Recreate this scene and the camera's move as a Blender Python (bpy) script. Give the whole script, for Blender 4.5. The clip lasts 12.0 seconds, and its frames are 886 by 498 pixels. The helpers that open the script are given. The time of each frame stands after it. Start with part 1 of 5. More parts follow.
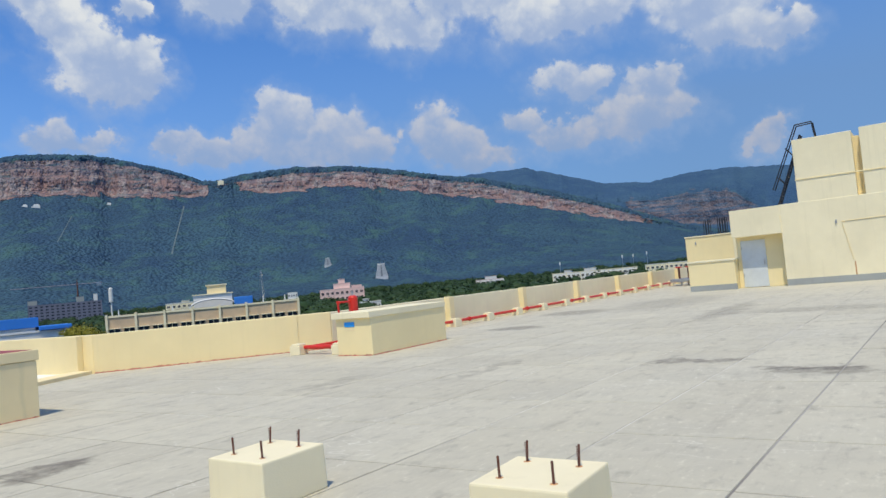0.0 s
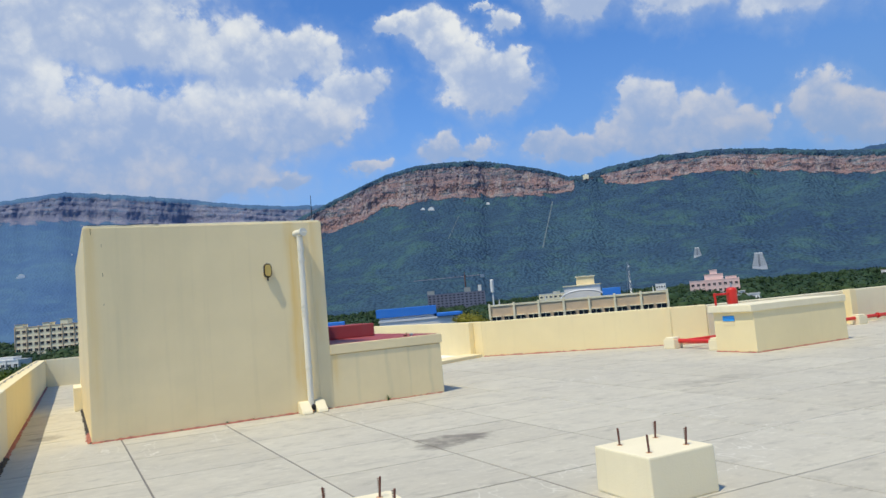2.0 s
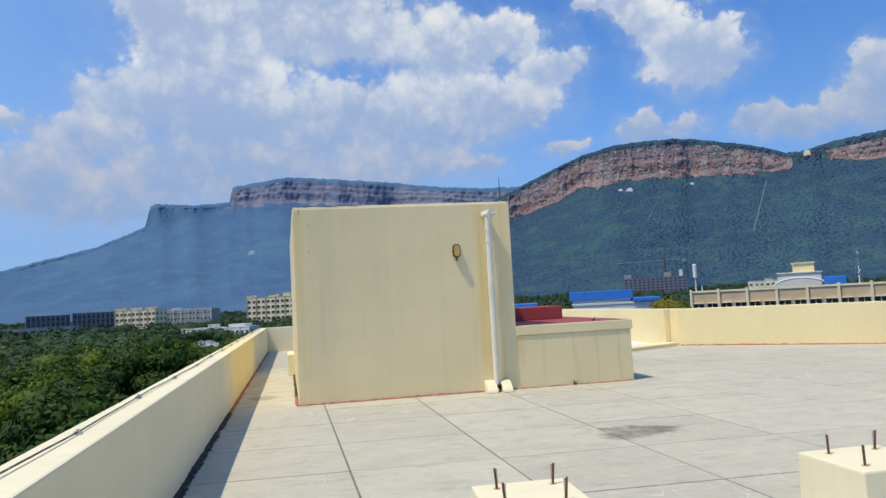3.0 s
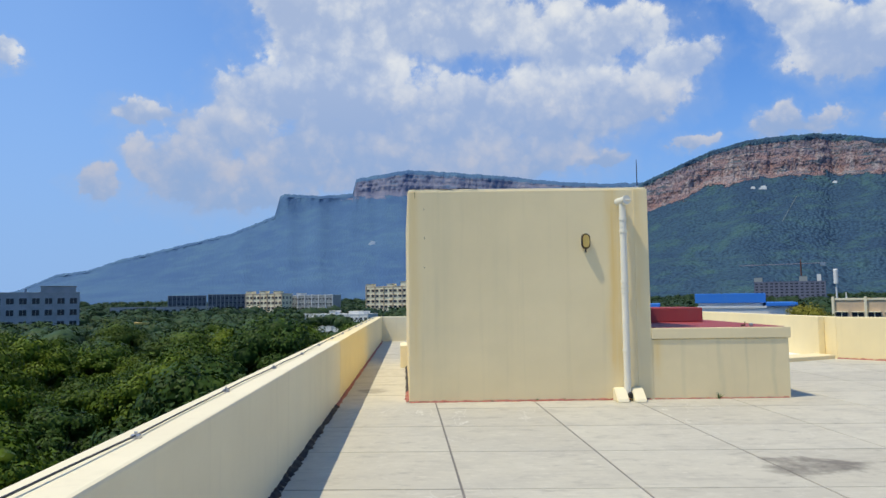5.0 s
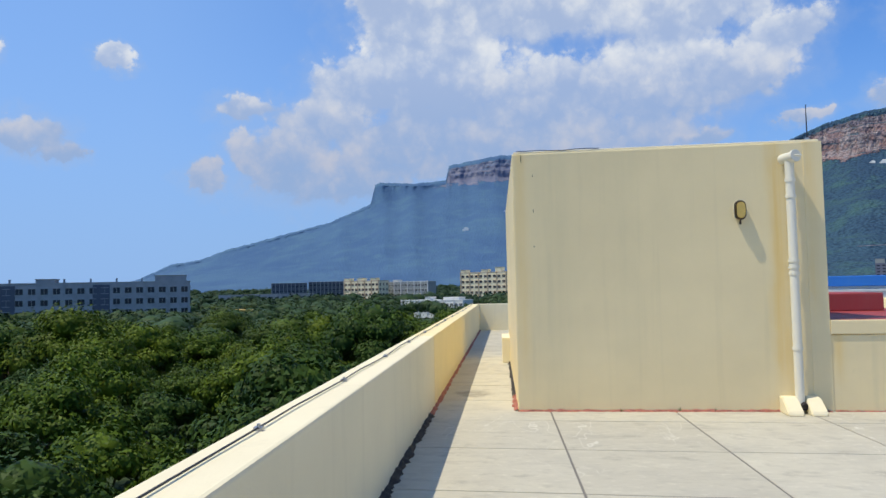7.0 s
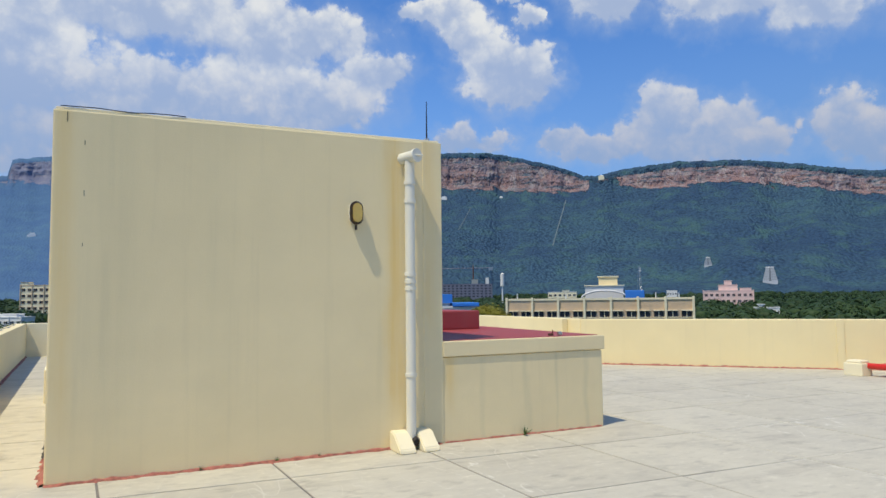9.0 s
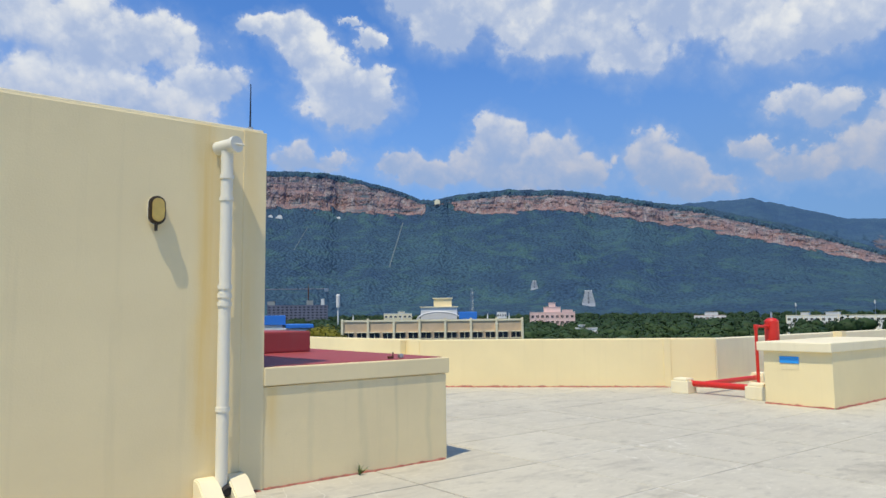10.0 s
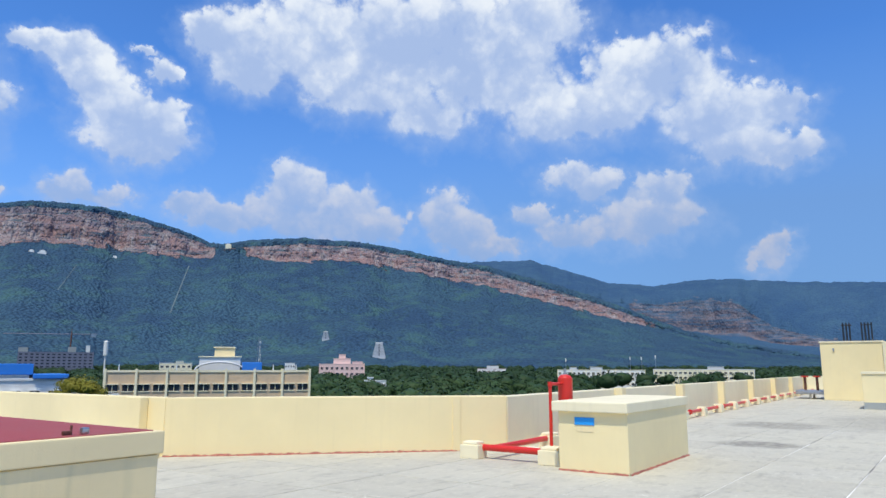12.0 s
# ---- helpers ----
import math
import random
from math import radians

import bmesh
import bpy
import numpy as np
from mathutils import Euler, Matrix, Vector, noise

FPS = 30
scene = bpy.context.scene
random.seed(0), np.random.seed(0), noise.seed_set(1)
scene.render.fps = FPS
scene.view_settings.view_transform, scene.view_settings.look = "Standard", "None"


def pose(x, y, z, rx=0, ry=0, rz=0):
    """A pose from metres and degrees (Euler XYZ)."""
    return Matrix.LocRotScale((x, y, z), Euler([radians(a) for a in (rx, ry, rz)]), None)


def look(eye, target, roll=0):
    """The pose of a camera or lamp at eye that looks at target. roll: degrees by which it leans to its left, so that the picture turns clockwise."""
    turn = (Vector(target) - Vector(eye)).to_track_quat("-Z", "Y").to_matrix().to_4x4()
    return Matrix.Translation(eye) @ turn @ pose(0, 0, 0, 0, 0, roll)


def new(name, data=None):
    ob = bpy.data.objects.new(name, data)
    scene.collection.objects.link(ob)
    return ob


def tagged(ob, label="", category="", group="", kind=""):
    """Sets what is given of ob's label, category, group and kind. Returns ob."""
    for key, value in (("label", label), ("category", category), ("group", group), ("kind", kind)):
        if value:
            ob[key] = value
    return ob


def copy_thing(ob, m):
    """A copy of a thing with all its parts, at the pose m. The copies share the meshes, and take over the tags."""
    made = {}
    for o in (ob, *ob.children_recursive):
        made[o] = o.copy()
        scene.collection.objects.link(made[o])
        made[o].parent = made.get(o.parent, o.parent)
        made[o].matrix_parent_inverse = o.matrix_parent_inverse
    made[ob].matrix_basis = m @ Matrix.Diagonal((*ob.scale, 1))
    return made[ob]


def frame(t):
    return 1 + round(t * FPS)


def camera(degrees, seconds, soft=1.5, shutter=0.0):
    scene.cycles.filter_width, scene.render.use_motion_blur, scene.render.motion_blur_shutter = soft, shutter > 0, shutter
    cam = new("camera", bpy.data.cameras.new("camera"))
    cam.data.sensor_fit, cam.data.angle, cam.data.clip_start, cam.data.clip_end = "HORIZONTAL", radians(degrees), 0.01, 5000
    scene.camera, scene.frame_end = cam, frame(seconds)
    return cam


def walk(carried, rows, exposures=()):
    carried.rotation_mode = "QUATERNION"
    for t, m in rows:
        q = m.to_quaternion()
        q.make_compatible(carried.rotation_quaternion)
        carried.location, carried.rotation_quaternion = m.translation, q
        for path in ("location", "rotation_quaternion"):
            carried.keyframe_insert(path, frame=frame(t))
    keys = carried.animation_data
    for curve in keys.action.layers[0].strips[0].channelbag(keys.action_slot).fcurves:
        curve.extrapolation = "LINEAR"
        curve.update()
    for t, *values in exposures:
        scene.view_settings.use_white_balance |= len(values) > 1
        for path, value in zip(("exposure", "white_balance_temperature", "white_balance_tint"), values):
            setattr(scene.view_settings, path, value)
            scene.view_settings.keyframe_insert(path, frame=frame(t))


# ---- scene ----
cam = camera(64.6, 12.0)
PATH = [
    (0, (0.363, -12.944, 1.693), (2.003, -11.803, 1.785), -5.3),
    (0.5, (0.309, -12.997, 1.68), (1.755, -11.62, 1.795), -5.6),
    (1, (0.326, -12.982, 1.694), (1.605, -11.449, 1.82), -5.5),
    (1.5, (0.305, -12.934, 1.698), (1.414, -11.276, 1.841), -5.1),
    (2, (0.306, -12.832, 1.71), (1.177, -11.039, 1.871), -5.0),
    (2.5, (0.337, -12.813, 1.707), (0.962, -10.921, 1.874), -3.8),
    (3, (0.467, -12.773, 1.706), (0.813, -10.809, 1.854), -3.1),
    (5, (0.49, -11.659, 1.693), (0.506, -9.664, 1.835), -0.7),
    (5.5, (0.382, -11.169, 1.729), (0.163, -9.186, 1.863), -1.8),
    (6, (0.324, -10.704, 1.726), (-0.027, -8.739, 1.844), -1.6),
    (6.5, (0.236, -10.168, 1.705), (-0.104, -8.2, 1.811), -1.6),
    (8.5, (0.371, -7.955, 1.713), (0.9, -6.031, 1.856), -0.0),
    (9, (0.545, -7.424, 1.693), (1.394, -5.618, 1.827), -0.6),
    (9.5, (0.821, -6.945, 1.661), (1.876, -5.252, 1.803), -0.3),
    (10, (1.091, -6.506, 1.651), (2.331, -4.948, 1.841), -0.6),
    (10.5, (1.475, -6.134, 1.664), (2.845, -4.699, 1.92), -0.7),
    (11, (1.889, -5.784, 1.669), (3.36, -4.461, 1.959), -0.4),
    (11.5, (2.335, -5.506, 1.687), (3.901, -4.302, 2.001), -0.4),
    (12, (2.769, -5.243, 1.685), (4.391, -4.121, 2.016), 0.1),
]
walk(cam, [(t, look(eye, target, roll)) for t, eye, target, roll in PATH],
     exposures=[(0, -0.07, 6850, 6), (1.5, 0.0, 6850, 6), (6.0, 0.0, 6850, 7), (6.5, 0.06, 6850, 7), (8.5, -0.06, 6850, 7), (9.5, 0.02, 7050, 7), (10.5, 0.05, 6750, 7), (12, 0.13, 6400, 7)])

# ---- sky, sun ----
SUN_WAY = Vector((-0.42, -0.165, 1.0)).normalized()
sun = new("sun", bpy.data.lights.new("sun", "SUN"))
sun.data.energy, sun.data.angle, sun.data.color = 3.5, radians(0.53), (1.0, 0.91, 0.76)
sun.matrix_world = look(SUN_WAY * 60, (0, 0, 0))

# cumulus banks: bearing (degrees from +y towards +x), height, half width, half height
CLOUDS = {
    "bank_over_ridge": [(36.5, 25.3, 2.7, 1.6), (38.9, 23.1, 3.2, 2.3), (43.4, 25.7, 6.1, 3.3), (48.3, 22.6, 5.8, 2.6), (53.1, 26.6, 7.4, 3.8), (54.1, 20.3, 3.9, 2.2), (60.0, 24.0, 6.3, 3.9), (63.5, 27.6, 4.4, 2.9),
                        (66.1, 20.2, 6.5, 2.6), (72.7, 22.7, 4.9, 3.1), (77.6, 19.1, 5.0, 2.9), (80.9, 19.1, 3.2, 2.0), (78.7, 16.3, 3.6, 1.7), (82.6, 15.6, 2.3, 1.2), (82.6, 19.9, 1.7, 0.7)],
    "curl": [(23.4, 22.4, 1.8, 0.8), (26.0, 22.6, 2.4, 1.3), (27.5, 20.7, 2.7, 2.0), (29.6, 19.0, 2.8, 2.2), (32.5, 17.7, 2.5, 2.1), (30.4, 16.6, 3.6, 1.7), (32.4, 22.1, 1.3, 0.9), (30.9, 23.3, 0.9, 0.4)],
    "tower": [(43.4, 14.3, 2.6, 1.8), (47.6, 13.1, 1.9, 1.6), (41.2, 12.9, 2.2, 1.3), (34.8, 12.3, 2.1, 0.9), (37.8, 11.5, 3.9, 1.2), (44.9, 11.7, 5.0, 1.8), (49.5, 11.1, 3.3, 1.6), (55.1, 12.6, 2.0, 1.7), (56.8, 11.0, 2.6, 1.6), (58.7, 9.6, 2.8, 1.2), (27.6, 12.6, 3.3, 1.1)],
    "low_right": [(62.7, 12.2, 1.7, 1.1), (65.8, 10.8, 3.0, 1.3), (65.5, 15.3, 2.3, 1.2), (68.2, 14.1, 2.5, 1.3), (73.1, 13.6, 2.2, 1.6), (73.8, 11.5, 2.8, 1.5), (70.8, 11.0, 3.9, 1.8), (80.9, 8.3, 1.7, 1.2)],
    "great_left": [(-9.0, 19.0, 5.0, 4.0), (-11.5, 23.5, 3.6, 4.5), (-6.8, 21.8, 5.7, 3.8), (2.1, 21.7, 7.9, 2.9), (12.3, 20.2, 7.2, 2.4), (19.5, 17.9, 3.4, 1.4), (-13.6, 16.3, 4.6, 2.4), (-16.4, 13.2, 4.1, 2.2), (-20.5, 10.5, 3.9, 2.0), (-26.2, 8.6, 1.6, 1.2), (-7.0, 16.2, 7.0, 4.0),
                   (1.8, 14.9, 7.3, 3.1), (9.9, 15.1, 7.8, 3.4), (-8.1, 11.3, 9.3, 3.2), (3.9, 11.2, 9.9, 2.7), (-16.5, 8.7, 6.8, 2.3), (16.2, 15.6, 4.4, 2.0), (-2.4, 26.5, 12.3, 4.7)],
    "shreds": [(-32.2, 17.0, 1.6, 0.8), (-23.2, 14.0, 2.6, 1.1), (-37.9, 11.5, 2.4, 1.5), (-36.2, 10.1, 1.6, 1.0), (-41.5, 16.4, 1.7, 0.9), (12.9, 11.0, 2.3, 0.7), (8.2, 10.9, 1.4, 0.9), (20.3, 11.9, 1.5, 0.7), (-44.1, 11.0, 3.8, 1.5)],
}
world = bpy.data.worlds.new("sky")
scene.world = world
world.use_nodes = True
WT = world.node_tree
for n in list(WT.nodes):
    WT.nodes.remove(n)


class Nodes:
    """Short hand for building node trees."""

    def __init__(self, tree):
        self.t = tree

    def put(self, kind, inputs=None):
        n = self.t.nodes.new(kind)
        for k, v in (inputs or {}).items():
            s = n.inputs[k]
            if isinstance(v, bpy.types.NodeSocket):
                self.t.links.new(v, s)
            else:
                s.default_value = v
        return n

    def math(self, op, a, b=0.0, clamp=False):
        n = self.put("ShaderNodeMath", {0: a, 1: b})
        n.operation, n.use_clamp = op, clamp
        return n.outputs[0]

    def vec(self, op, a, b=(0, 0, 0), c=(0, 0, 0)):
        n = self.put("ShaderNodeVectorMath", {0: a, 1: b})
        n.operation = op
        if op == "MULTIPLY_ADD":
            if isinstance(c, bpy.types.NodeSocket):
                self.t.links.new(c, n.inputs[2])
            else:
                n.inputs[2].default_value = c
        return n.outputs["Value"] if op in ("DOT_PRODUCT", "LENGTH", "DISTANCE") else n.outputs[0]

    def noise(self, vector, scale, detail=4.0, rough=0.55, out="Fac"):
        return self.put("ShaderNodeTexNoise", {"Vector": vector, "Scale": scale, "Detail": detail, "Roughness": rough}).outputs[out]

    def span(self, v, a, b, c=0.0, d=1.0, smooth=False):
        n = self.put("ShaderNodeMapRange", {0: v, 1: a, 2: b, 3: c, 4: d})
        n.interpolation_type = "SMOOTHSTEP" if smooth else "LINEAR"
        return n.outputs[0]

    def mix(self, f, a, b, blend="MIX"):
        n = self.put("ShaderNodeMix")
        n.data_type, n.blend_type = "RGBA", blend
        for s, v in ((n.inputs[0], f), (n.inputs[6], a), (n.inputs[7], b)):
            if isinstance(v, bpy.types.NodeSocket):
                self.t.links.new(v, s)
            else:
                s.default_value = v if not isinstance(v, tuple) or len(v) == 4 else (*v, 1)
        return n.outputs[2]


def build_sky():
    N = Nodes(WT)
    sky = N.put("ShaderNodeTexSky")
    sky.sky_type, sky.sun_disc = "NISHITA", False
    sky.sun_elevation, sky.sun_rotation = math.asin(SUN_WAY.z), math.atan2(SUN_WAY.x, SUN_WAY.y)
    sky.altitude, sky.air_density, sky.dust_density, sky.ozone_density = 150, 1.0, 0.3, 3.0
    way = N.put("ShaderNodeTexCoord").outputs["Generated"]
    xyz = N.put("ShaderNodeSeparateXYZ", {0: way})
    az = N.math("MULTIPLY", N.math("ARCTAN2", xyz.outputs[0], xyz.outputs[1]), 57.2958)
    el = N.math("MULTIPLY", N.math("ARCSINE", xyz.outputs[2]), 57.2958)
    p = N.put("ShaderNodeCombineXYZ", {0: az, 1: el}).outputs[0]
    wob = N.noise(way, 14, 3, 0.5, "Color")
    p = N.vec("MULTIPLY_ADD", N.vec("SUBTRACT", wob, (0.5, 0.5, 0.5)), (3.6, 2.6, 0), p)
    fine = N.noise(way, 48, 4, 0.6, "Color")
    p = N.vec("MULTIPLY_ADD", N.vec("SUBTRACT", fine, (0.5, 0.5, 0.5)), (2.5, 1.9, 0), p)
    # each puff weighs in by its closeness; z carries the weight, y the height within the puff
    total = None
    for bank in CLOUDS.values():
        at = p if total is None else N.vec("MULTIPLY_ADD", total, (1e-9, 1e-9, 0), p)  # one bank after the other keeps the shader's stack small
        for a, e, ra, re in bank:
            ra, re = ra * 1.12, re * 1.14
            v = N.vec("MULTIPLY_ADD", at, (1 / ra, 1 / re, 0), (-a / ra, -e / re, 1))
            w = N.math("EXPONENT", N.math("MULTIPLY", N.math("SUBTRACT", 2.0, N.vec("DOT_PRODUCT", v, v)), 4.5))
            total = N.vec("MULTIPLY_ADD", v, w, total if total is not None else (0, 0, 0))
    sums = N.put("ShaderNodeSeparateXYZ", {0: total})
    dens = N.math("DIVIDE", N.math("LOGARITHM", N.math("ADD", sums.outputs[2], 1e-6), math.e), 4.5)
    height = N.math("DIVIDE", sums.outputs[1], N.math("ADD", sums.outputs[2], 1e-4))
    # heaped heads: rounded cells of two sizes, torn a little by noise
    bent = N.vec("MULTIPLY_ADD", N.vec("SUBTRACT", fine, (0.5, 0.5, 0.5)), (0.035, 0.035, 0.035), way)
    heaps = []
    for scale in (24, 60):
        cell = N.put("ShaderNodeTexVoronoi", {"Vector": bent, "Scale": scale})
        cell.feature = "SMOOTH_F1"
        cell.inputs["Smoothness"].default_value = 0.35
        heaps.append(N.math("SUBTRACT", 0.48, cell.outputs["Distance"]))
    heap = N.math("ADD", N.math("MULTIPLY", heaps[0], 0.75), N.math("MULTIPLY", heaps[1], 0.55))
    billow = N.math("SUBTRACT", N.noise(way, 20, 7, 0.6), 0.5)
    d = N.math("ADD", N.math("ADD", dens, heap), N.math("MULTIPLY", billow, 1.0))
    # crisp heads, wispy feet; the heart of a bank stays whole
    lift = N.math("ADD", height, N.math("MULTIPLY", N.math("MAXIMUM", N.math("SUBTRACT", dens, 0.15), 0.0), 1.7))
    edge = N.span(lift, -0.6, 0.45, 1.5, 0.5)
    alpha = N.span(d, -0.1, edge, 0.0, 1.0, True)
    alpha = N.math("MULTIPLY", alpha, N.span(lift, -0.9, 0.3, 0.4, 0.97, True))
    # low banks stand farther off, veiled by the air
    alpha = N.math("MULTIPLY", alpha, N.span(el, 8, 22, 0.6, 1.0))
    thin = N.math("MULTIPLY", N.span(d, -1.3, 1.0, 0.0, 1.0, True), 0.42)
    shade = N.math("ADD", N.math("MULTIPLY", height, 0.5), N.math("ADD", N.math("MULTIPLY", heap, 0.75), N.math("MULTIPLY", N.math("SUBTRACT", N.noise(way, 13, 6, 0.55), 0.5), 1.7)))
    shade = N.math("SUBTRACT", shade, N.math("MULTIPLY", N.math("MAXIMUM", N.math("SUBTRACT", dens, 0.45), 0.0), 0.35))
    lit = N.span(shade, -0.55, 0.72, 0.0, 1.0, True)
    bright = N.mix(N.span(el, 10, 18), (0.60, 0.565, 0.595), (0.79, 0.82, 0.88))
    cloud = N.mix(lit, N.mix(N.span(el, 9, 17), (0.28, 0.385, 0.62), (0.37, 0.475, 0.725)), bright)
    blue = N.mix(1.0, sky.outputs[0], (0.066, 0.114, 0.180), "MULTIPLY")
    # paler sky low over the plain, most of all in the north-west
    low = N.math("MULTIPLY", N.span(el, 22, 0, 0.0, 1.0, True), N.span(az, 72, -5, 0.6, 0.9))
    blue = N.mix(low, blue, N.mix(N.span(az, 72, 15), (0.16, 0.30, 0.60), (0.25, 0.40, 0.72)))
    blue = N.mix(N.span(az, 5, -30, 0, 0.6), blue, (0.28, 0.49, 0.92))
    blue = N.mix(N.math("MULTIPLY", N.span(az, 25, 75, 0, 0.7), N.span(el, 24, 12)), blue, (0.165, 0.30, 0.57))
    col = N.mix(thin, blue, (0.35, 0.47, 0.73))
    col = N.mix(alpha, col, cloud)
    bg = N.put("ShaderNodeBackground", {"Color": col, "Strength": 1.0})
    N.put("ShaderNodeOutputWorld", {"Surface": bg.outputs[0]})


build_sky()

# ---- materials ----


def material(name, make):
    m = bpy.data.materials.new(name)
    m.use_nodes = True
    N = Nodes(m.node_tree)
    b = m.node_tree.nodes["Principled BSDF"]
    make(N, b)
    return m


def wire(N, b, **sockets):
    for k, v in sockets.items():
        s = b.inputs[k.replace("_", " ")]
        if isinstance(v, bpy.types.NodeSocket):
            N.t.links.new(v, s)
        else:
            s.default_value = (*v, 1) if isinstance(v, tuple) and len(v) == 3 else v


def bump(N, height, strength, distance=0.01):
    return N.put("ShaderNodeBump", {"Height": height, "Strength": strength, "Distance": distance}).outputs[0]


def place(N):
    return N.put("ShaderNodeNewGeometry").outputs["Position"]


def paint(name, colour, stain=(0.42, 0.36, 0.22), dirt=0.25, rough=0.72, grain=0.25, runs_at=()):
    """Rolled masonry paint: faint roller grain, broad weathering, thin vertical runs. runs_at: x, half width, strength, colour and lowest height of rain runs."""
    def make(N, b):
        p = place(N)
        broad = N.noise(p, 0.55, 5, 0.6)
        runs = N.noise(N.vec("MULTIPLY", p, (7, 7, 0.35)), 1.0, 4, 0.6)
        spots = N.noise(p, 9, 6, 0.65)
        f = N.math("MULTIPLY", N.span(broad, 0.42, 0.75), dirt)
        f = N.math("ADD", f, N.math("MULTIPLY", N.span(runs, 0.56, 0.8), dirt * 0.8))
        f = N.math("ADD", f, N.math("MULTIPLY", N.span(spots, 0.62, 0.8), dirt * 0.5), True)
        c = N.mix(f, colour, stain)
        c = N.mix(N.span(N.noise(p, 2.1, 3), 0.3, 0.7, 0, 0.35), c, tuple(v * 0.9 for v in colour))
        if runs_at:
            q = N.put("ShaderNodeSeparateXYZ", {0: N.vec("MULTIPLY_ADD", N.vec("SUBTRACT", N.noise(N.vec("MULTIPLY", p, (2, 2, 0.9)), 1.0, 4, 0.6, "Color"), (0.5, 0.5, 0.5)), (0.22, 0, 0.6), p)})
            for x, half, much, tint, foot in runs_at:
                f = N.span(N.math("ABSOLUTE", N.math("SUBTRACT", q.outputs[0], x)), half, 0.0, 0, much, True)
                f = N.math("MULTIPLY", f, N.span(q.outputs[2], foot, foot + 0.5))
                c = N.mix(N.math("MULTIPLY", f, N.span(runs, 0.35, 0.6, 0.45, 1.0)), c, tint)
        wire(N, b, Base_Color=c, Roughness=rough, Normal=bump(N, N.math("ADD", N.noise(p, 60, 3), N.math("MULTIPLY", N.noise(p, 3, 4), 2.0)), grain, 0.006))
    return material(name, make)


CREAM = paint("cream_wall_paint", (0.88, 0.735, 0.43), dirt=0.22)
RUN = (0.80, 0.55, 0.17)
MOSS = (0.44, 0.43, 0.27)
CREAM_CABIN = paint("cabin_wall_paint", (0.88, 0.735, 0.43), dirt=0.18, runs_at=((3.42, 0.16, 0.7, RUN, 0.2), (3.86, 0.12, 0.35, RUN, 1.0), (0.1, 0.16, 0.4, RUN, 0.4), (0.55, 0.5, 0.14, MOSS, -1), (1.5, 0.3, 0.08, MOSS, 0.3)))
CREAM_BLOCK = paint("low_block_paint", (0.88, 0.735, 0.43), dirt=0.28, runs_at=((4.12, 0.16, 0.5, RUN, 0.2), (4.55, 0.06, 0.16, MOSS, -1), (5.15, 0.07, 0.2, MOSS, -1), (5.6, 0.05, 0.14, MOSS, -1), (6.05, 0.06, 0.24, MOSS, -1)))
CREAM_PALE = paint("pale_cream_paint", (0.89, 0.80, 0.545), dirt=0.22)
CREAM_WARM = paint("warm_cream_paint", (0.90, 0.76, 0.43), dirt=0.12)
WHITE = paint("whitewash", (0.82, 0.81, 0.76), dirt=0.15)
RED_ROOF = paint("red_waterproof_coat", (0.35, 0.055, 0.055), stain=(0.30, 0.10, 0.09), dirt=0.6, rough=0.6)
RED_PAINT = paint("red_pipe_enamel", (0.66, 0.025, 0.015), stain=(0.35, 0.05, 0.03), dirt=0.3, rough=0.35, grain=0.05)
BLUE_SIGN = paint("blue_enamel", (0.02, 0.33, 0.85), stain=(0.05, 0.25, 0.6), dirt=0.15, rough=0.4, grain=0.02)
BLUE_ROOF = paint("blue_roof_sheet", (0.03, 0.22, 0.72), stain=(0.1, 0.3, 0.6), dirt=0.3, rough=0.45)
GREY_WALL = paint("raw_cement_render", (0.47, 0.46, 0.45), stain=(0.2, 0.2, 0.2), dirt=0.6, rough=0.9)
GREY_SKIRT = paint("grey_skirting_paint", (0.36, 0.38, 0.36), stain=(0.25, 0.25, 0.24), dirt=0.5)
OCHRE_WALL = paint("buff_building_paint", (0.66, 0.49, 0.31), stain=(0.35, 0.28, 0.2), dirt=0.5)
PINK_WALL = paint("pink_building_paint", (0.80, 0.58, 0.52), stain=(0.6, 0.4, 0.36), dirt=0.3)
PVC = paint("white_pvc", (0.80, 0.77, 0.64), stain=(0.6, 0.5, 0.3), dirt=0.25, rough=0.4, grain=0.03)
TOWER_STONE = paint("temple_tower_plaster", (0.58, 0.59, 0.60), stain=(0.42, 0.43, 0.45), dirt=0.5)
SITE_CONCRETE = paint("bluish_raw_concrete", (0.19, 0.20, 0.26), stain=(0.10, 0.11, 0.15), dirt=0.7)
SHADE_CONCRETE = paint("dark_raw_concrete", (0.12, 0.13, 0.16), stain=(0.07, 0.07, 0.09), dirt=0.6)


def plain(name, colour, rough=0.6, metal=0.0, vary=0.25, scale=12.0):
    def make(N, b):
        p = place(N)
        n = N.noise(p, scale, 5, 0.6)
        c = N.mix(N.span(n, 0.3, 0.7), tuple(v * (1 - vary) for v in colour), tuple(min(1, v * (1 + vary)) for v in colour))
        wire(N, b, Base_Color=c, Roughness=rough, Metallic=metal, Normal=bump(N, n, 0.15, 0.004))
    return material(name, make)


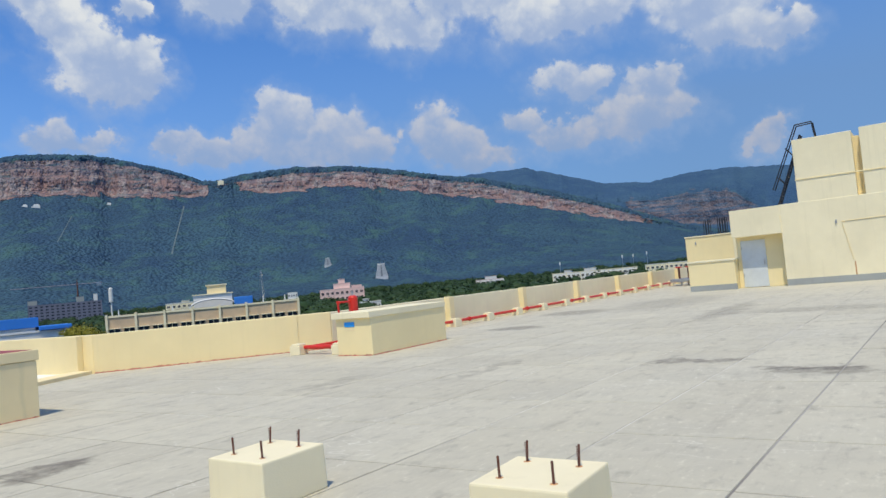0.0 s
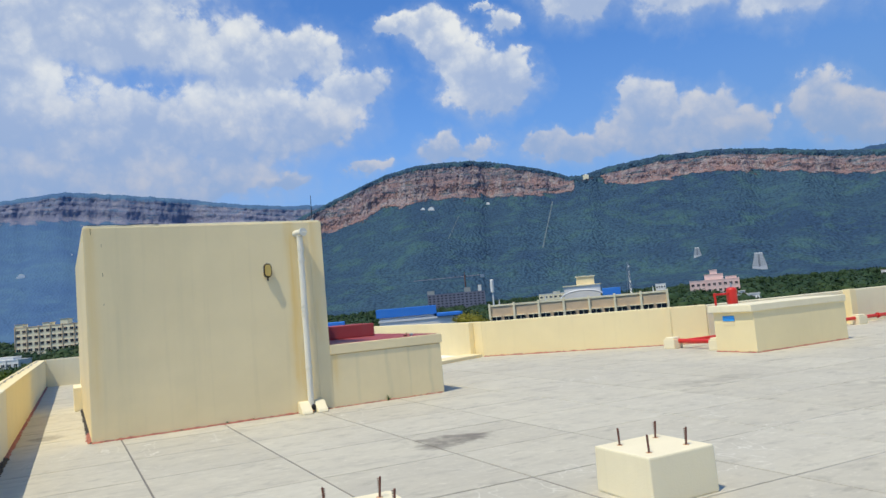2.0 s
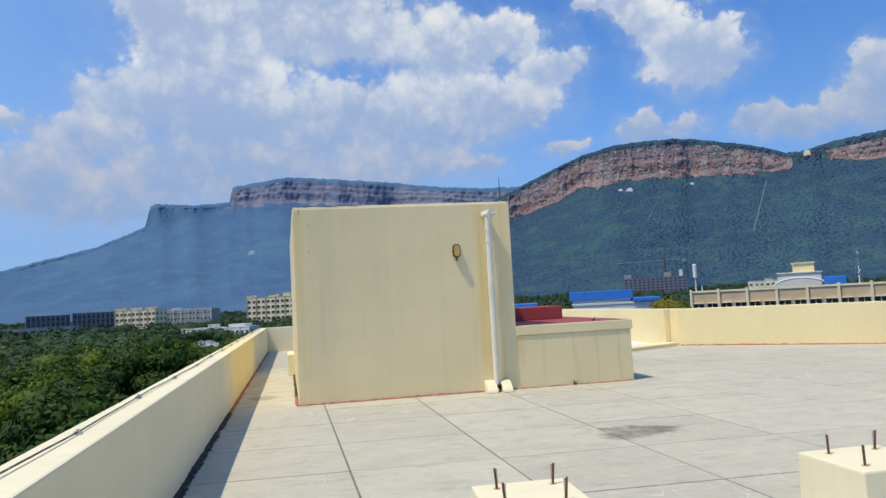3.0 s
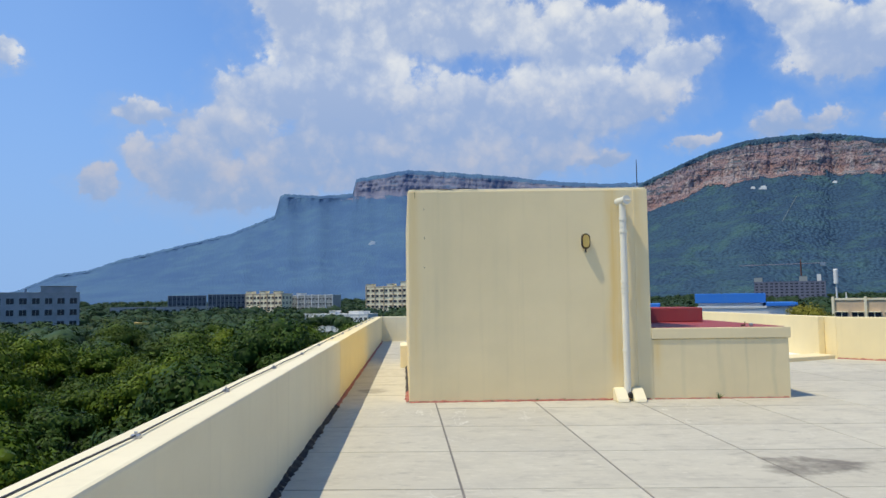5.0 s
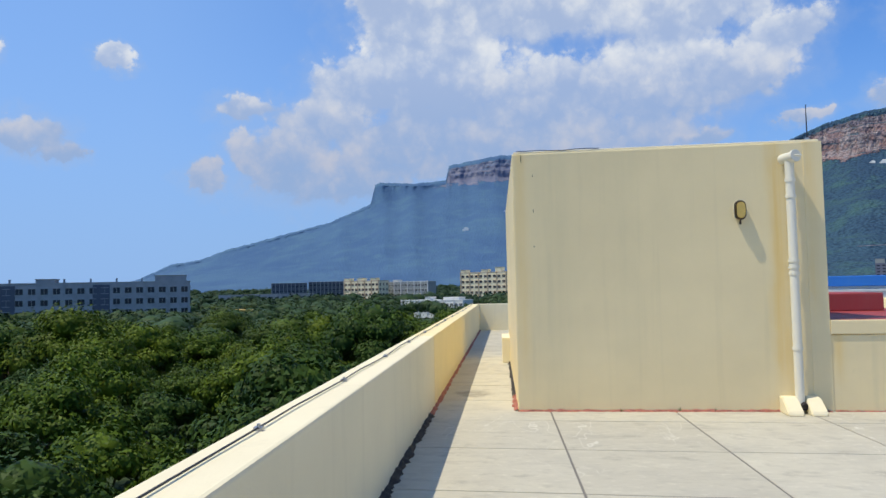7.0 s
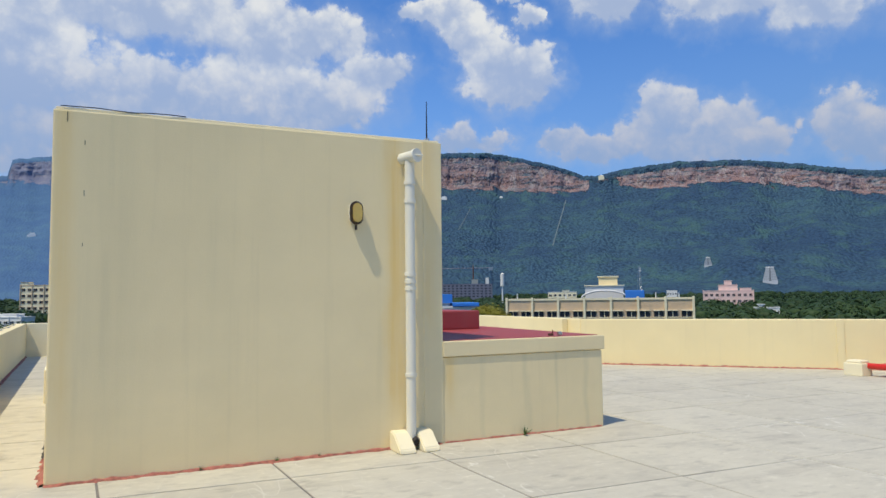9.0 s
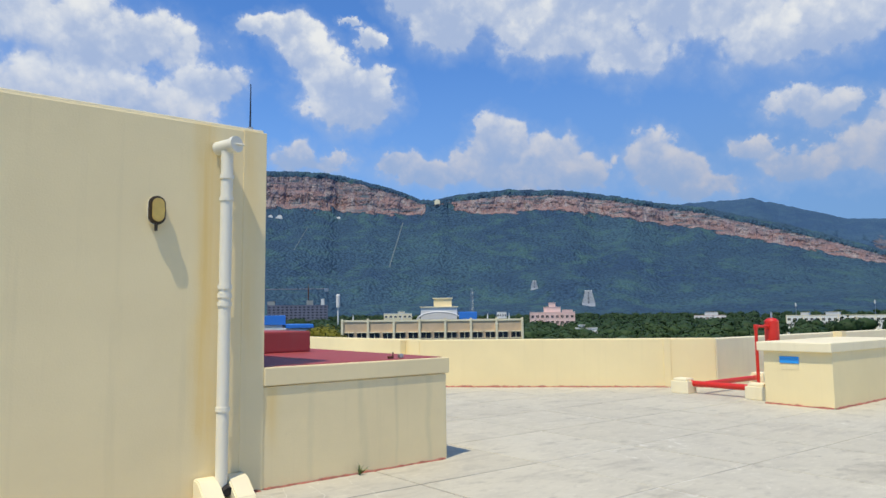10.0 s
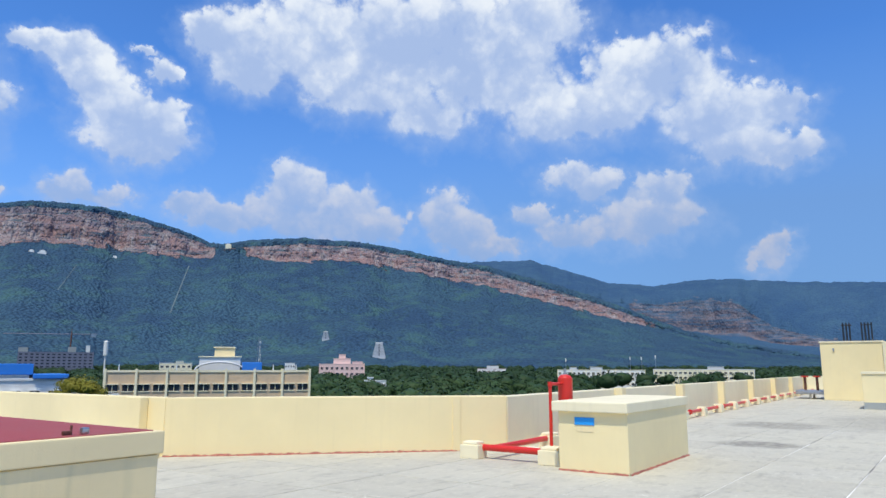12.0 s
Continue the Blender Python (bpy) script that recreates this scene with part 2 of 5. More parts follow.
RUST = plain("rusted_rebar", (0.16, 0.07, 0.05), 0.85, 0.3, 0.5, 60)
RUST_RUN = plain("rust_bleed", (0.55, 0.30, 0.14), 0.9, 0, 0.3, 40)
STEEL_DARK = plain("dark_steel", (0.035, 0.04, 0.05), 0.5, 0.6)
STEEL = plain("galvanised_steel", (0.45, 0.46, 0.47), 0.4, 0.9)
BRONZE = plain("brown_lamp_housing", (0.07, 0.05, 0.03), 0.45, 0.3)
AMBER = plain("yellowed_glass_cover", (0.62, 0.44, 0.12), 0.25, 0, 0.1)
TAR = plain("bitumen_sealant", (0.03, 0.026, 0.024), 0.85, 0, 0.5, 30)
RED_SEAL = plain("red_oxide_sealant", (0.34, 0.12, 0.085), 0.85, 0, 0.5, 25)


def make_joint(N, b):
    """Dark filler, chalked over with lime in long stretches."""
    p = place(N)
    c = N.mix(N.noise(p, 8, 5), (0.12, 0.11, 0.10), (0.27, 0.25, 0.22))
    at = N.put("ShaderNodeSeparateXYZ", {0: p})
    lime = N.math("MULTIPLY", N.span(at.outputs[0], 5.5, 7.5), N.span(at.outputs[1], -12.5, -9.5))
    lime = N.math("MULTIPLY", lime, N.span(N.noise(p, 0.22, 3), 0.38, 0.48, 0, 0.95))
    c = N.mix(lime, c, (0.82, 0.80, 0.74))
    wire(N, b, Base_Color=c, Roughness=0.9)


JOINT = material("joint_filler", make_joint)
GLASS_DARK = plain("dark_window_glass", (0.03, 0.035, 0.045), 0.15, 0, 0.3, 2)
DOOR_GREY = plain("pale_grey_door_enamel", (0.62, 0.66, 0.66), 0.45, 0, 0.06, 3)
WEED = plain("weed_leaf", (0.10, 0.16, 0.04), 0.7, 0, 0.4, 30)
BARK = plain("tree_bark", (0.13, 0.10, 0.075), 0.9, 0, 0.4, 5)
WORN_STEPS = plain("worn_stone_steps", (0.105, 0.15, 0.165), 0.9, 0, 0.3, 0.05)
YELLOW_HUT = plain("yellow_hut_paint", (0.65, 0.42, 0.10), 0.7, 0, 0.2, 2)


def make_floor(N, b):
    p = place(N)
    rnd = N.put("ShaderNodeObjectInfo").outputs["Random"]
    broad = N.noise(p, 0.35, 6, 0.62)
    cloud = N.noise(p, 1.7, 6, 0.65)
    grit = N.noise(p, 45, 4, 0.6)
    streak = N.noise(N.vec("MULTIPLY", p, (0.5, 2.4, 1)), 1.0, 6, 0.7)
    c = N.mix(rnd, (0.510, 0.475, 0.367), (0.576, 0.540, 0.420))
    c = N.mix(N.span(broad, 0.35, 0.7, 0, 0.5), c, (0.444, 0.423, 0.354))
    c = N.mix(N.span(cloud, 0.5, 0.72, 0, 0.45), c, (0.378, 0.357, 0.296))
    c = N.mix(N.span(cloud, 0.42, 0.25, 0, 0.5), c, (0.652, 0.616, 0.487))
    c = N.mix(N.span(streak, 0.56, 0.72, 0, 0.5), c, (0.283, 0.254, 0.204))
    smudge = N.noise(N.vec("MULTIPLY", p, (1.0, 1.6, 1)), 2.6, 5, 0.6)
    c = N.mix(N.span(smudge, 0.57, 0.72, 0, 0.6), c, (0.283, 0.263, 0.212))
    speck = N.noise(N.vec("MULTIPLY", p, (1.0, 2.2, 1)), 5.5, 6, 0.7)
    c = N.mix(N.span(speck, 0.55, 0.7, 0, 0.4), c, (0.340, 0.310, 0.248))
    c = N.mix(N.span(speck, 0.44, 0.3, 0, 0.5), c, (0.718, 0.681, 0.549))
    # chalky scrapes, here and there
    scr = N.noise(N.vec("MULTIPLY", p, (1.3, 0.5, 1)), 2.0, 2, 0.4)
    mark = N.math("MULTIPLY", N.span(N.math("ABSOLUTE", N.math("SUBTRACT", scr, 0.5)), 0.006, 0.0), N.span(broad, 0.52, 0.60, 0, 0.75))
    c = N.mix(mark, c, (0.699, 0.677, 0.584))
    # dried puddle stains, each with its own ragged outline
    wob = N.vec("MULTIPLY_ADD", N.vec("SUBTRACT", N.noise(p, 1.6, 5, 0.65, "Color"), (0.5, 0.5, 0.5)), (1.6, 1.6, 0), p)
    for cx, cy, rx, ry, dark in ((4.3, -4.65, 0.75, 0.42, 0.75), (19.9, -1.9, 0.8, 1.1, 0.6), (25.8, -1.3, 1.6, 1.6, 0.5), (12.3, -9.6, 0.22, 1.1, 0.6), (11.5, -11.4, 0.25, 0.9, 0.65),
                                 (11.2, -11.5, 0.5, 0.8, 0.6), (9.8, -3.6, 1.2, 0.35, 0.3), (-0.7, 1.6, 0.35, 0.4, 0.5), (11.4, -6.0, 1.5, 0.25, 0.35), (23, -7.6, 4, 0.6, 0.4), (29, -4, 4.5, 2.2, 0.3), (22, -10.4, 1.0, 2.4, 0.35)):
        v = N.vec("MULTIPLY_ADD", wob, (1 / rx, 1 / ry, 0), (-cx / rx, -cy / ry, 0))
        s = N.span(N.vec("DOT_PRODUCT", v, v), 1.15, 0.2, 0, dark, True)
        s = N.math("MULTIPLY", s, N.span(N.noise(p, 5, 5, 0.6), 0.3, 0.6, 0.35, 1.0))
        c = N.mix(s, c, (0.10, 0.085, 0.07))
    wire(N, b, Base_Color=c, Roughness=N.span(cloud, 0.3, 0.7, 0.75, 0.9), Normal=bump(N, N.math("ADD", grit, N.math("MULTIPLY", cloud, 0.8)), 0.25, 0.004))


CONCRETE = material("cement_roof_panel", make_floor)


def leafy(name, dark, light, rough=0.55):
    def make(N, b):
        g = N.put("ShaderNodeNewGeometry")
        info = N.put("ShaderNodeObjectInfo").outputs["Random"]
        c = N.mix(g.outputs["Random Per Island"], dark, light)
        c = N.mix(N.span(info, 0.45, 1.0, 0, 0.75), c, tuple(v * q for v, q in zip(light, (1.2, 1.0, 0.7))))
        c = N.mix(N.span(info, 0.35, 0.0, 0, 0.7), c, tuple(v * 0.75 for v in dark))
        c = N.mix(N.span(N.noise(g.outputs["Position"], 0.12, 3), 0.35, 0.65, 0, 0.5), c, tuple(v * 0.6 for v in dark))
        wire(N, b, Base_Color=c, Roughness=rough, Specular_IOR_Level=0.12)
    return material(name, make)


LEAF = leafy("broad_green_leaves", (0.032, 0.072, 0.006), (0.128, 0.190, 0.014))
LEAF_DARK = leafy("deep_green_leaves", (0.023, 0.058, 0.009), (0.078, 0.132, 0.018))
LEAF_YELLOW = leafy("yellow_green_leaves", (0.12, 0.14, 0.02), (0.26, 0.25, 0.04))
FAR_LEAF = leafy("distant_leaves", (0.030, 0.060, 0.022), (0.050, 0.092, 0.032))


def ground_make(N, b):
    p = place(N)
    n = N.noise(p, 0.02, 6, 0.65)
    c = N.mix(N.span(n, 0.35, 0.65), (0.02, 0.045, 0.018), (0.05, 0.085, 0.035))
    c = N.mix(N.span(N.noise(p, 0.3, 4), 0.62, 0.7, 0, 0.6), c, (0.16, 0.12, 0.07))
    wire(N, b, Base_Color=c, Roughness=0.95)


SOIL = material("scrub_ground", ground_make)


def hill_cover(name, forest, rock, relief=0.55, bushes=0.0):
    """Wooded slope and bare cliff, in colours that carry a painted haze tint; the mesh's own "cliff" mask says where
    the rock stands, ragged by noise.
    """
    dark, light, patch = forest
    r1, r2, pale, crack_shade = rock

    def make(N, b):
        p = place(N)
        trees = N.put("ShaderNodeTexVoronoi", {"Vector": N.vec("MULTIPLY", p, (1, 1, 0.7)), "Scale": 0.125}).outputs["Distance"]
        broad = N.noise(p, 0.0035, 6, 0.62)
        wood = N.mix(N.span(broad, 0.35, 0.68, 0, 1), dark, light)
        # shade between the crowns, painted as darker cell borders
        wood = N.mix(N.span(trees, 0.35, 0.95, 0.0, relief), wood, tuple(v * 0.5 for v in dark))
        wood = N.mix(N.span(N.noise(p, 0.014, 6, 0.72), 0.5, 0.68, 0, 0.7), wood, patch)
        strata = N.noise(N.vec("MULTIPLY", p, (0.004, 0.004, 0.085)), 1.0, 5, 0.65)
        cracks = N.noise(N.vec("MULTIPLY", p, (0.07, 0.07, 0.011)), 1.0, 6, 0.72)
        rise = N.put("ShaderNodeAttribute")
        rise.attribute_name = "rise"
        high = N.math("ADD", rise.outputs["Fac"], N.math("MULTIPLY", N.math("SUBTRACT", N.noise(p, 0.01, 5, 0.6), 0.5), 1.6))
        stone = N.mix(N.math("ADD", N.math("MULTIPLY", N.span(strata, 0.38, 0.62), 0.5), N.span(high, 0.3, 0.8, 0, 0.5)), r1, r2)
        stone = N.mix(N.span(N.noise(N.vec("MULTIPLY", p, (1, 1, 0.6)), 0.03, 6, 0.65), 0.5, 0.62, 0, 0.8), stone, pale)
        # bluish shadow of the clefts, put into the stone colour along the cracks
        stone = N.mix(N.span(cracks, 0.5, 0.64, 0, 0.6), stone, crack_shade)
        # bushes on the ledges
        ledge = N.noise(N.vec("MULTIPLY", p, (0.012, 0.012, 0.11)), 1.0, 5, 0.65)
        stone = N.mix(N.span(N.math("ADD", ledge, N.math("MULTIPLY", high, 0.06)), 0.57 - bushes, 0.67 - bushes, 0, 0.8), stone, light)
        mask = N.put("ShaderNodeAttribute")
        mask.attribute_name = "cliff"
        f = N.math("ADD", mask.outputs["Fac"], N.math("MULTIPLY", N.math("SUBTRACT", N.noise(p, 0.022, 6, 0.65), 0.5), 2.0))
        f = N.span(f, 0.42, 0.58, 0, 1, True)
        c = N.mix(f, wood, stone)
        h = N.math("ADD", N.math("SUBTRACT", 1.0, trees), N.math("MULTIPLY", f, N.math("ADD", strata, cracks)))
        wire(N, b, Base_Color=c, Roughness=0.95, Specular_IOR_Level=0.1, Normal=bump(N, h, min(1.0, relief + 0.2), 8.0))
    return material(name, make)


RED_STONE = ((0.335, 0.21, 0.19), (0.225, 0.195, 0.225), (0.40, 0.355, 0.345), (0.125, 0.14, 0.18))
# far cliff stone, paled and blued with painted-in haze
HAZED_STONE = ((0.20, 0.20, 0.265), (0.155, 0.18, 0.255), (0.27, 0.26, 0.295), (0.12, 0.16, 0.24))
# forest greens shifted to blue: aerial haze painted into the base colour
HAZED_HILL = hill_cover("hill_hazed_scrub_and_cliff", ((0.040, 0.084, 0.148), (0.060, 0.126, 0.170), (0.070, 0.150, 0.132)), RED_STONE, 0.85)
# strongest haze tint, mixed straight into the far forest colours
HAZED_HILL_FAR = hill_cover("far_hill_hazed_scrub_and_cliff", ((0.062, 0.128, 0.243), (0.085, 0.166, 0.265), (0.092, 0.178, 0.25)), HAZED_STONE, 0.25)
# back ridge, its woods and rock also blued with haze
HAZED_HILL_BACK = hill_cover("back_ridge_hazed_scrub_and_cliff", ((0.040, 0.090, 0.170), (0.054, 0.112, 0.182), (0.060, 0.122, 0.18)), ((0.175, 0.14, 0.15), (0.125, 0.135, 0.165), (0.23, 0.205, 0.225), (0.075, 0.11, 0.155)), 0.4, 0.07)

# ---- building blocks ----


def part(name, bm, mat, parent=None, label="", smooth=False):
    me = bpy.data.meshes.new(name)
    bmesh.ops.recalc_face_normals(bm, faces=bm.faces)
    bm.to_mesh(me)
    bm.free()
    for m in (mat if isinstance(mat, (list, tuple)) else [mat]):
        me.materials.append(m)
    if smooth:
        me.shade_smooth()
    ob = new(name, me)
    if parent is not None:
        ob.parent = parent
    if label:
        ob["label"] = label
    return ob


def thing(name, label, category, at=(0, 0, 0), turn=0.0, group="", kind=""):
    ob = new(name)
    ob.matrix_world = pose(*at, 0, 0, turn)
    return tagged(ob, label, category, group, kind)


def block(x0, x1, y0, y1, z0, z1, bevel=0.012, skew=0.0, bm=None):
    """A box with softened edges; skew shifts x by that much for each metre of y."""
    out = bm or bmesh.new()
    b = bmesh.new()
    bmesh.ops.create_cube(b, size=1, matrix=Matrix.Translation(((x0 + x1) / 2, (y0 + y1) / 2, (z0 + z1) / 2)) @ Matrix.Diagonal((x1 - x0, y1 - y0, z1 - z0, 1)))
    if bevel:
        bmesh.ops.bevel(b, geom=b.edges, offset=bevel, segments=2, affect="EDGES", profile=0.6)
    if skew:
        for v in b.verts:
            v.co.x -= skew * v.co.y
    me = bpy.data.meshes.new("tmp")
    b.to_mesh(me)
    b.free()
    out.from_mesh(me)
    bpy.data.meshes.remove(me)
    return out


def prism(points, z0, z1, bevel=0.012, bm=None):
    """An upright prism over a plan."""
    b = bmesh.new()
    f = b.faces.new([b.verts.new((x, y, z0)) for x, y in points])
    up = bmesh.ops.extrude_face_region(b, geom=[f])
    bmesh.ops.translate(b, verts=[v for v in up["geom"] if isinstance(v, bmesh.types.BMVert)], vec=(0, 0, z1 - z0))
    if bevel:
        bmesh.ops.bevel(b, geom=b.edges, offset=bevel, segments=2, affect="EDGES", profile=0.6)
    bmesh.ops.recalc_face_normals(b, faces=b.faces)
    if bm is None:
        return b
    me = bpy.data.meshes.new("tmp")
    b.to_mesh(me)
    b.free()
    bm.from_mesh(me)
    bpy.data.meshes.remove(me)
    return bm


def rod(p0, p1, r0, r1=None, seg=14, bm=None):
    out = bm or bmesh.new()
    p0, p1 = Vector(p0), Vector(p1)
    m = Matrix.Translation((p0 + p1) / 2) @ (p1 - p0).to_track_quat("Z", "Y").to_matrix().to_4x4()
    bmesh.ops.create_cone(out, cap_ends=True, segments=seg, radius1=r0, radius2=r0 if r1 is None else r1, depth=(p1 - p0).length, matrix=m)
    return out


def wall_strip(p0, p1, thick, z0, z1, bevel=0.015):
    """A wall along the line p0 to p1, thickened to the left of it."""
    a, b = Vector(p0), Vector(p1)
    n = Vector((-(b - a).y, (b - a).x)).normalized() * thick
    return prism([a, b, b + n, a + n], z0, z1, bevel)


SK = 0.05
PAR = 1.09

# ---- roof deck and parapets ----
deck_plan = [(0.6, -34), (58, -34), (58, 2.45), (16.0, 2.45), (11.35, 7.3), (10.75, 17.3), (-2.25, 17.3)]
floor = tagged(part("floor", prism(deck_plan, -0.4, -0.006, 0), JOINT), "flat cement-panelled roof deck with dark joints and stains", "floor", kind="structure")
tagged(part("building_body", prism([(x * 0.995 + 0.1, y * 0.995) for x, y in deck_plan], -13.0, -0.41, 0.05), CREAM), "cream painted building under the roof deck", "building", kind="structure")

wall_w = thing("wall_west", "long cream parapet wall with pale flat top and one movement joint", "wall", kind="structure")


def west(y, off=0.0):
    return (-1.17 - 0.037 * y + off, y)


# the far length's warmer coat: yellow paint plus painted-in bounce from the cabin wall
for y0, y1, coat in ((-34, 0.35, CREAM_PALE), (0.385, 17.2, CREAM_WARM)):
    part("parapet_length", prism([west(y0), west(y1), west(y1, -0.33), west(y0, -0.33)], -0.1, 1.0, 0.02), coat, wall_w)
part("joint_filler_strip", prism([west(0.345, -0.012), west(0.39, -0.012), west(0.39, -0.32), west(0.345, -0.32)], 0, 0.985, 0), TAR, wall_w)


def ragged(p0, p1, width, height, mat, name, parent, seed, step=0.07):
    """A hand-laid bead of sealant along the foot of a wall."""
    rng = random.Random(seed)
    a, b = Vector((*p0, 0)), Vector((*p1, 0))
    d = (b - a).normalized()
    n = Vector((d.y, -d.x, 0))
    bm, last = bmesh.new(), None
    for i in range(int((b - a).length / step) + 1):
        q = a + d * (i * step)
        w, h = width * rng.uniform(0.45, 1.3), height * rng.uniform(0.5, 1.3)
        row = [bm.verts.new(q + Vector((0, 0, h)) - n * 0.01), bm.verts.new(q + n * w * 0.5 + Vector((0, 0, h * 0.6))), bm.verts.new(q + n * w - Vector((0, 0, 0.01)))]
        if last:
            for k in (0, 1):
                bm.faces.new((last[k], last[k + 1], row[k + 1], row[k]))
        last = row
    return part(name, bm, mat, parent)


ragged(west(-34), west(-0.4), 0.075, 0.05, TAR, "tar_bead", wall_w, 1)
ragged(west(-0.4), west(17), 0.06, 0.04, RED_SEAL, "red_bead", wall_w, 2)

conductor = thing("lightning_conductor", "thin grey conductor wire clipped along the parapet top", "wire")
bm = bmesh.new()
rng = random.Random(5)
pts = [Vector((*west(-20 + i * 0.6, -0.2 + rng.uniform(-0.012, 0.012)), 1.016 + rng.uniform(-0.004, 0.004))) for i in range(61)]
for a, b in zip(pts, pts[1:]):
    rod(a, b, 0.006, seg=6, bm=bm)
part("wire", bm, STEEL_DARK, conductor)
for p in pts[2::3]:
    clip = block(-0.024, 0.024, -0.015, 0.015, -0.02, 0.006, 0.004)
    rod((0, 0, -0.01), (0, 0, 0.02), 0.01, seg=8, bm=clip)
    c = part("clip", clip, STEEL, conductor)
    c.location = p

wall_n = thing("wall_north", "cream parapet closing the narrow roof passage", "wall", kind="structure")
part("parapet_length", wall_strip((10.5, 17), (-1.9, 17), -0.3, -0.1, 1.0), CREAM_PALE, wall_n)
wall_ne = thing("wall_north_east", "cream parapet set back behind a low ledge", "wall", kind="structure")
part("parapet_length", wall_strip((10.98, 6.86), (10.3, 17), -0.3, -0.1, PAR), CREAM_WARM, wall_ne)
part("ledge", prism([(10.88, 6.78), (8.75, 5.8), (8.45, 6.45), (10.75, 7.5)], 0, 0.1), CREAM, wall_ne)
part("pilaster", prism([(10.77, 7.34), (10.74, 7.79), (10.94, 7.79), (10.94, 7.34)], 0, PAR - 0.003), CREAM_WARM, wall_ne)
C, D = (10.98, 6.84), (15.74, 2.12)
wall_d = thing("wall_diagonal", "cream parapet running slantwise with weathered foot", "wall", kind="structure")
part("parapet_length", prism([C, D, (15.98, 2.36), (11.2, 7.08)], -0.1, PAR, 0.02), CREAM_WARM, wall_d)
ragged(C, D, 0.07, 0.035, RED_SEAL, "red_bead", wall_d, 3)
for s in (0.83,):
    q = Vector(C).lerp(Vector(D), s)
    part("shallow_pier", prism([q + Vector((-0.02, -0.02)), q + Vector((0.09, -0.13)), q + Vector((0.12, -0.10)), q + Vector((0.01, 0.01))], 0, PAR - 0.004, 0.004), CREAM_WARM, wall_d)
wall_e = thing("wall_east", "long cream parapet with evenly spaced piers", "wall", kind="structure")
part("parapet_length", prism([(15.78, 2.12), (58, 2.12), (58, 2.4), (15.78, 2.4)], -0.1, PAR - 0.01, 0.02), CREAM_PALE, wall_e)
for i in range(7):
    x = 21.8 + 5.7 * i
    part("pier", block(x, x + 0.3, 1.9, 2.14, 0, PAR + 0.02), CREAM_WARM, wall_e)
part("end_return", block(57.7, 58, -34, 2.1, -0.1, PAR), CREAM_PALE, wall_e)
part("wall_south", block(0.4, 58, -34.3, -34, -0.1, PAR), CREAM_PALE).matrix_world = pose(0, 0, 0)
tagged(bpy.data.objects["wall_south"], "cream parapet behind the deck", "wall", kind="structure")

# ---- rooftop cabin ----
CH = 3.5
cabin = thing("rooftop_cabin", "windowless cream plastered roof cabin with stained front wall", "cabin")
part("shell", block(0, 4.02, 0, 7.4, 0, CH, 0.02, SK), CREAM_CABIN, cabin)
part("corner_band", block(3.78, 4.018, -0.006, 0.02, 0.01, CH - 0.004, 0.006), CREAM_CABIN, cabin)
for x, z0, z1 in ((0.272, 3.17, 3.21), (0.274, 2.68, 2.73), (0.271, 2.2, 2.23), (0.12, 3.38, 3.48)):
    part("hairline_crack", block(x - 0.003, x + 0.003, -0.003, 0.0, z0, z1, 0), TAR, cabin)
bm = bmesh.new()
pts = [Vector((0.06 + 0.16 * i, 0.02 + 0.012 * math.sin(i * 2.1), CH + 0.034 + 0.006 * math.sin(i * 1.3))) for i in range(8)]
for a, b in zip(pts, pts[1:]):
    rod(a, b, 0.005, seg=6, bm=bm)
part("conductor_wire", bm, STEEL_DARK, cabin, "thin dark wire along the roof edge")
part("roof_upstand", block(0.02, 4.0, 0.03, 7.3, CH - 0.02, CH + 0.03, 0.01, SK), CREAM_PALE, cabin)
ragged((0, 0), (4.02, 0), 0.06, 0.028, RED_SEAL, "red_bead", cabin, 7)
ragged((-0.37, 7.4), (-0.06, 1.2), 0.06, 0.05, TAR, "tar_bead", cabin, 8)
ragged((-0.06, 1.2), (0, 0), 0.075, 0.05, RED_SEAL, "red_bead", cabin, 13)
part("drain_box", block(-0.17, 0.02, 5.9, 7.2, 0, 0.55, 0.02, SK), CREAM_PALE, cabin)

low = thing("low_block", "low cream masonry block with pale coping and red coated top", "masonry block")
part("shell", block(3.9, 6.30, 0.004, 4.6, 0, 0.98, 0.015), CREAM_BLOCK, low)
part("coping", block(4.021, 6.335, -0.014, 4.63, 0.985, 1.165, 0.012), CREAM, low, "pale cream coping slab")
part("coated_top", block(4.05, 6.27, 0.05, 4.55, 1.15, 1.172, 0.004), RED_ROOF, low, "red waterproofed top")
part("raised_curb", block(4.05, 5.79, 2.4, 3.6, 1.174, 1.46, 0.02), RED_ROOF, low, "red coated raised curb")
ragged((4.03, 0), (6.3, 0), 0.035, 0.02, RED_SEAL, "red_bead", low, 9)
clamp = thing("wire_clamp", "small grey cable clamp lying on the red coated block top", "clamp", (5.62, 0.16, 1.174))
part("saddle", block(-0.035, 0.035, -0.015, 0.015, 0, 0.03, 0.006), RUST, clamp)
part("bolt", rod((0.03, 0, 0.03), (0.03, 0, 0.07), 0.009), RUST, clamp)
part("stone", block(0.09, 0.15, -0.05, 0.0, 0, 0.05, 0.015), STEEL, clamp)

rodt = thing("lightning_rod", "thin dark lightning rod standing on the cabin roof", "rod", (3.90, 0.14, CH + 0.02))
part("spike", rod((0, 0, 0), (0, 0, 0.5), 0.011, 0.005, 8), STEEL_DARK, rodt)
part("foot", rod((0, 0, 0), (0, 0, 0.05), 0.03), STEEL, rodt)

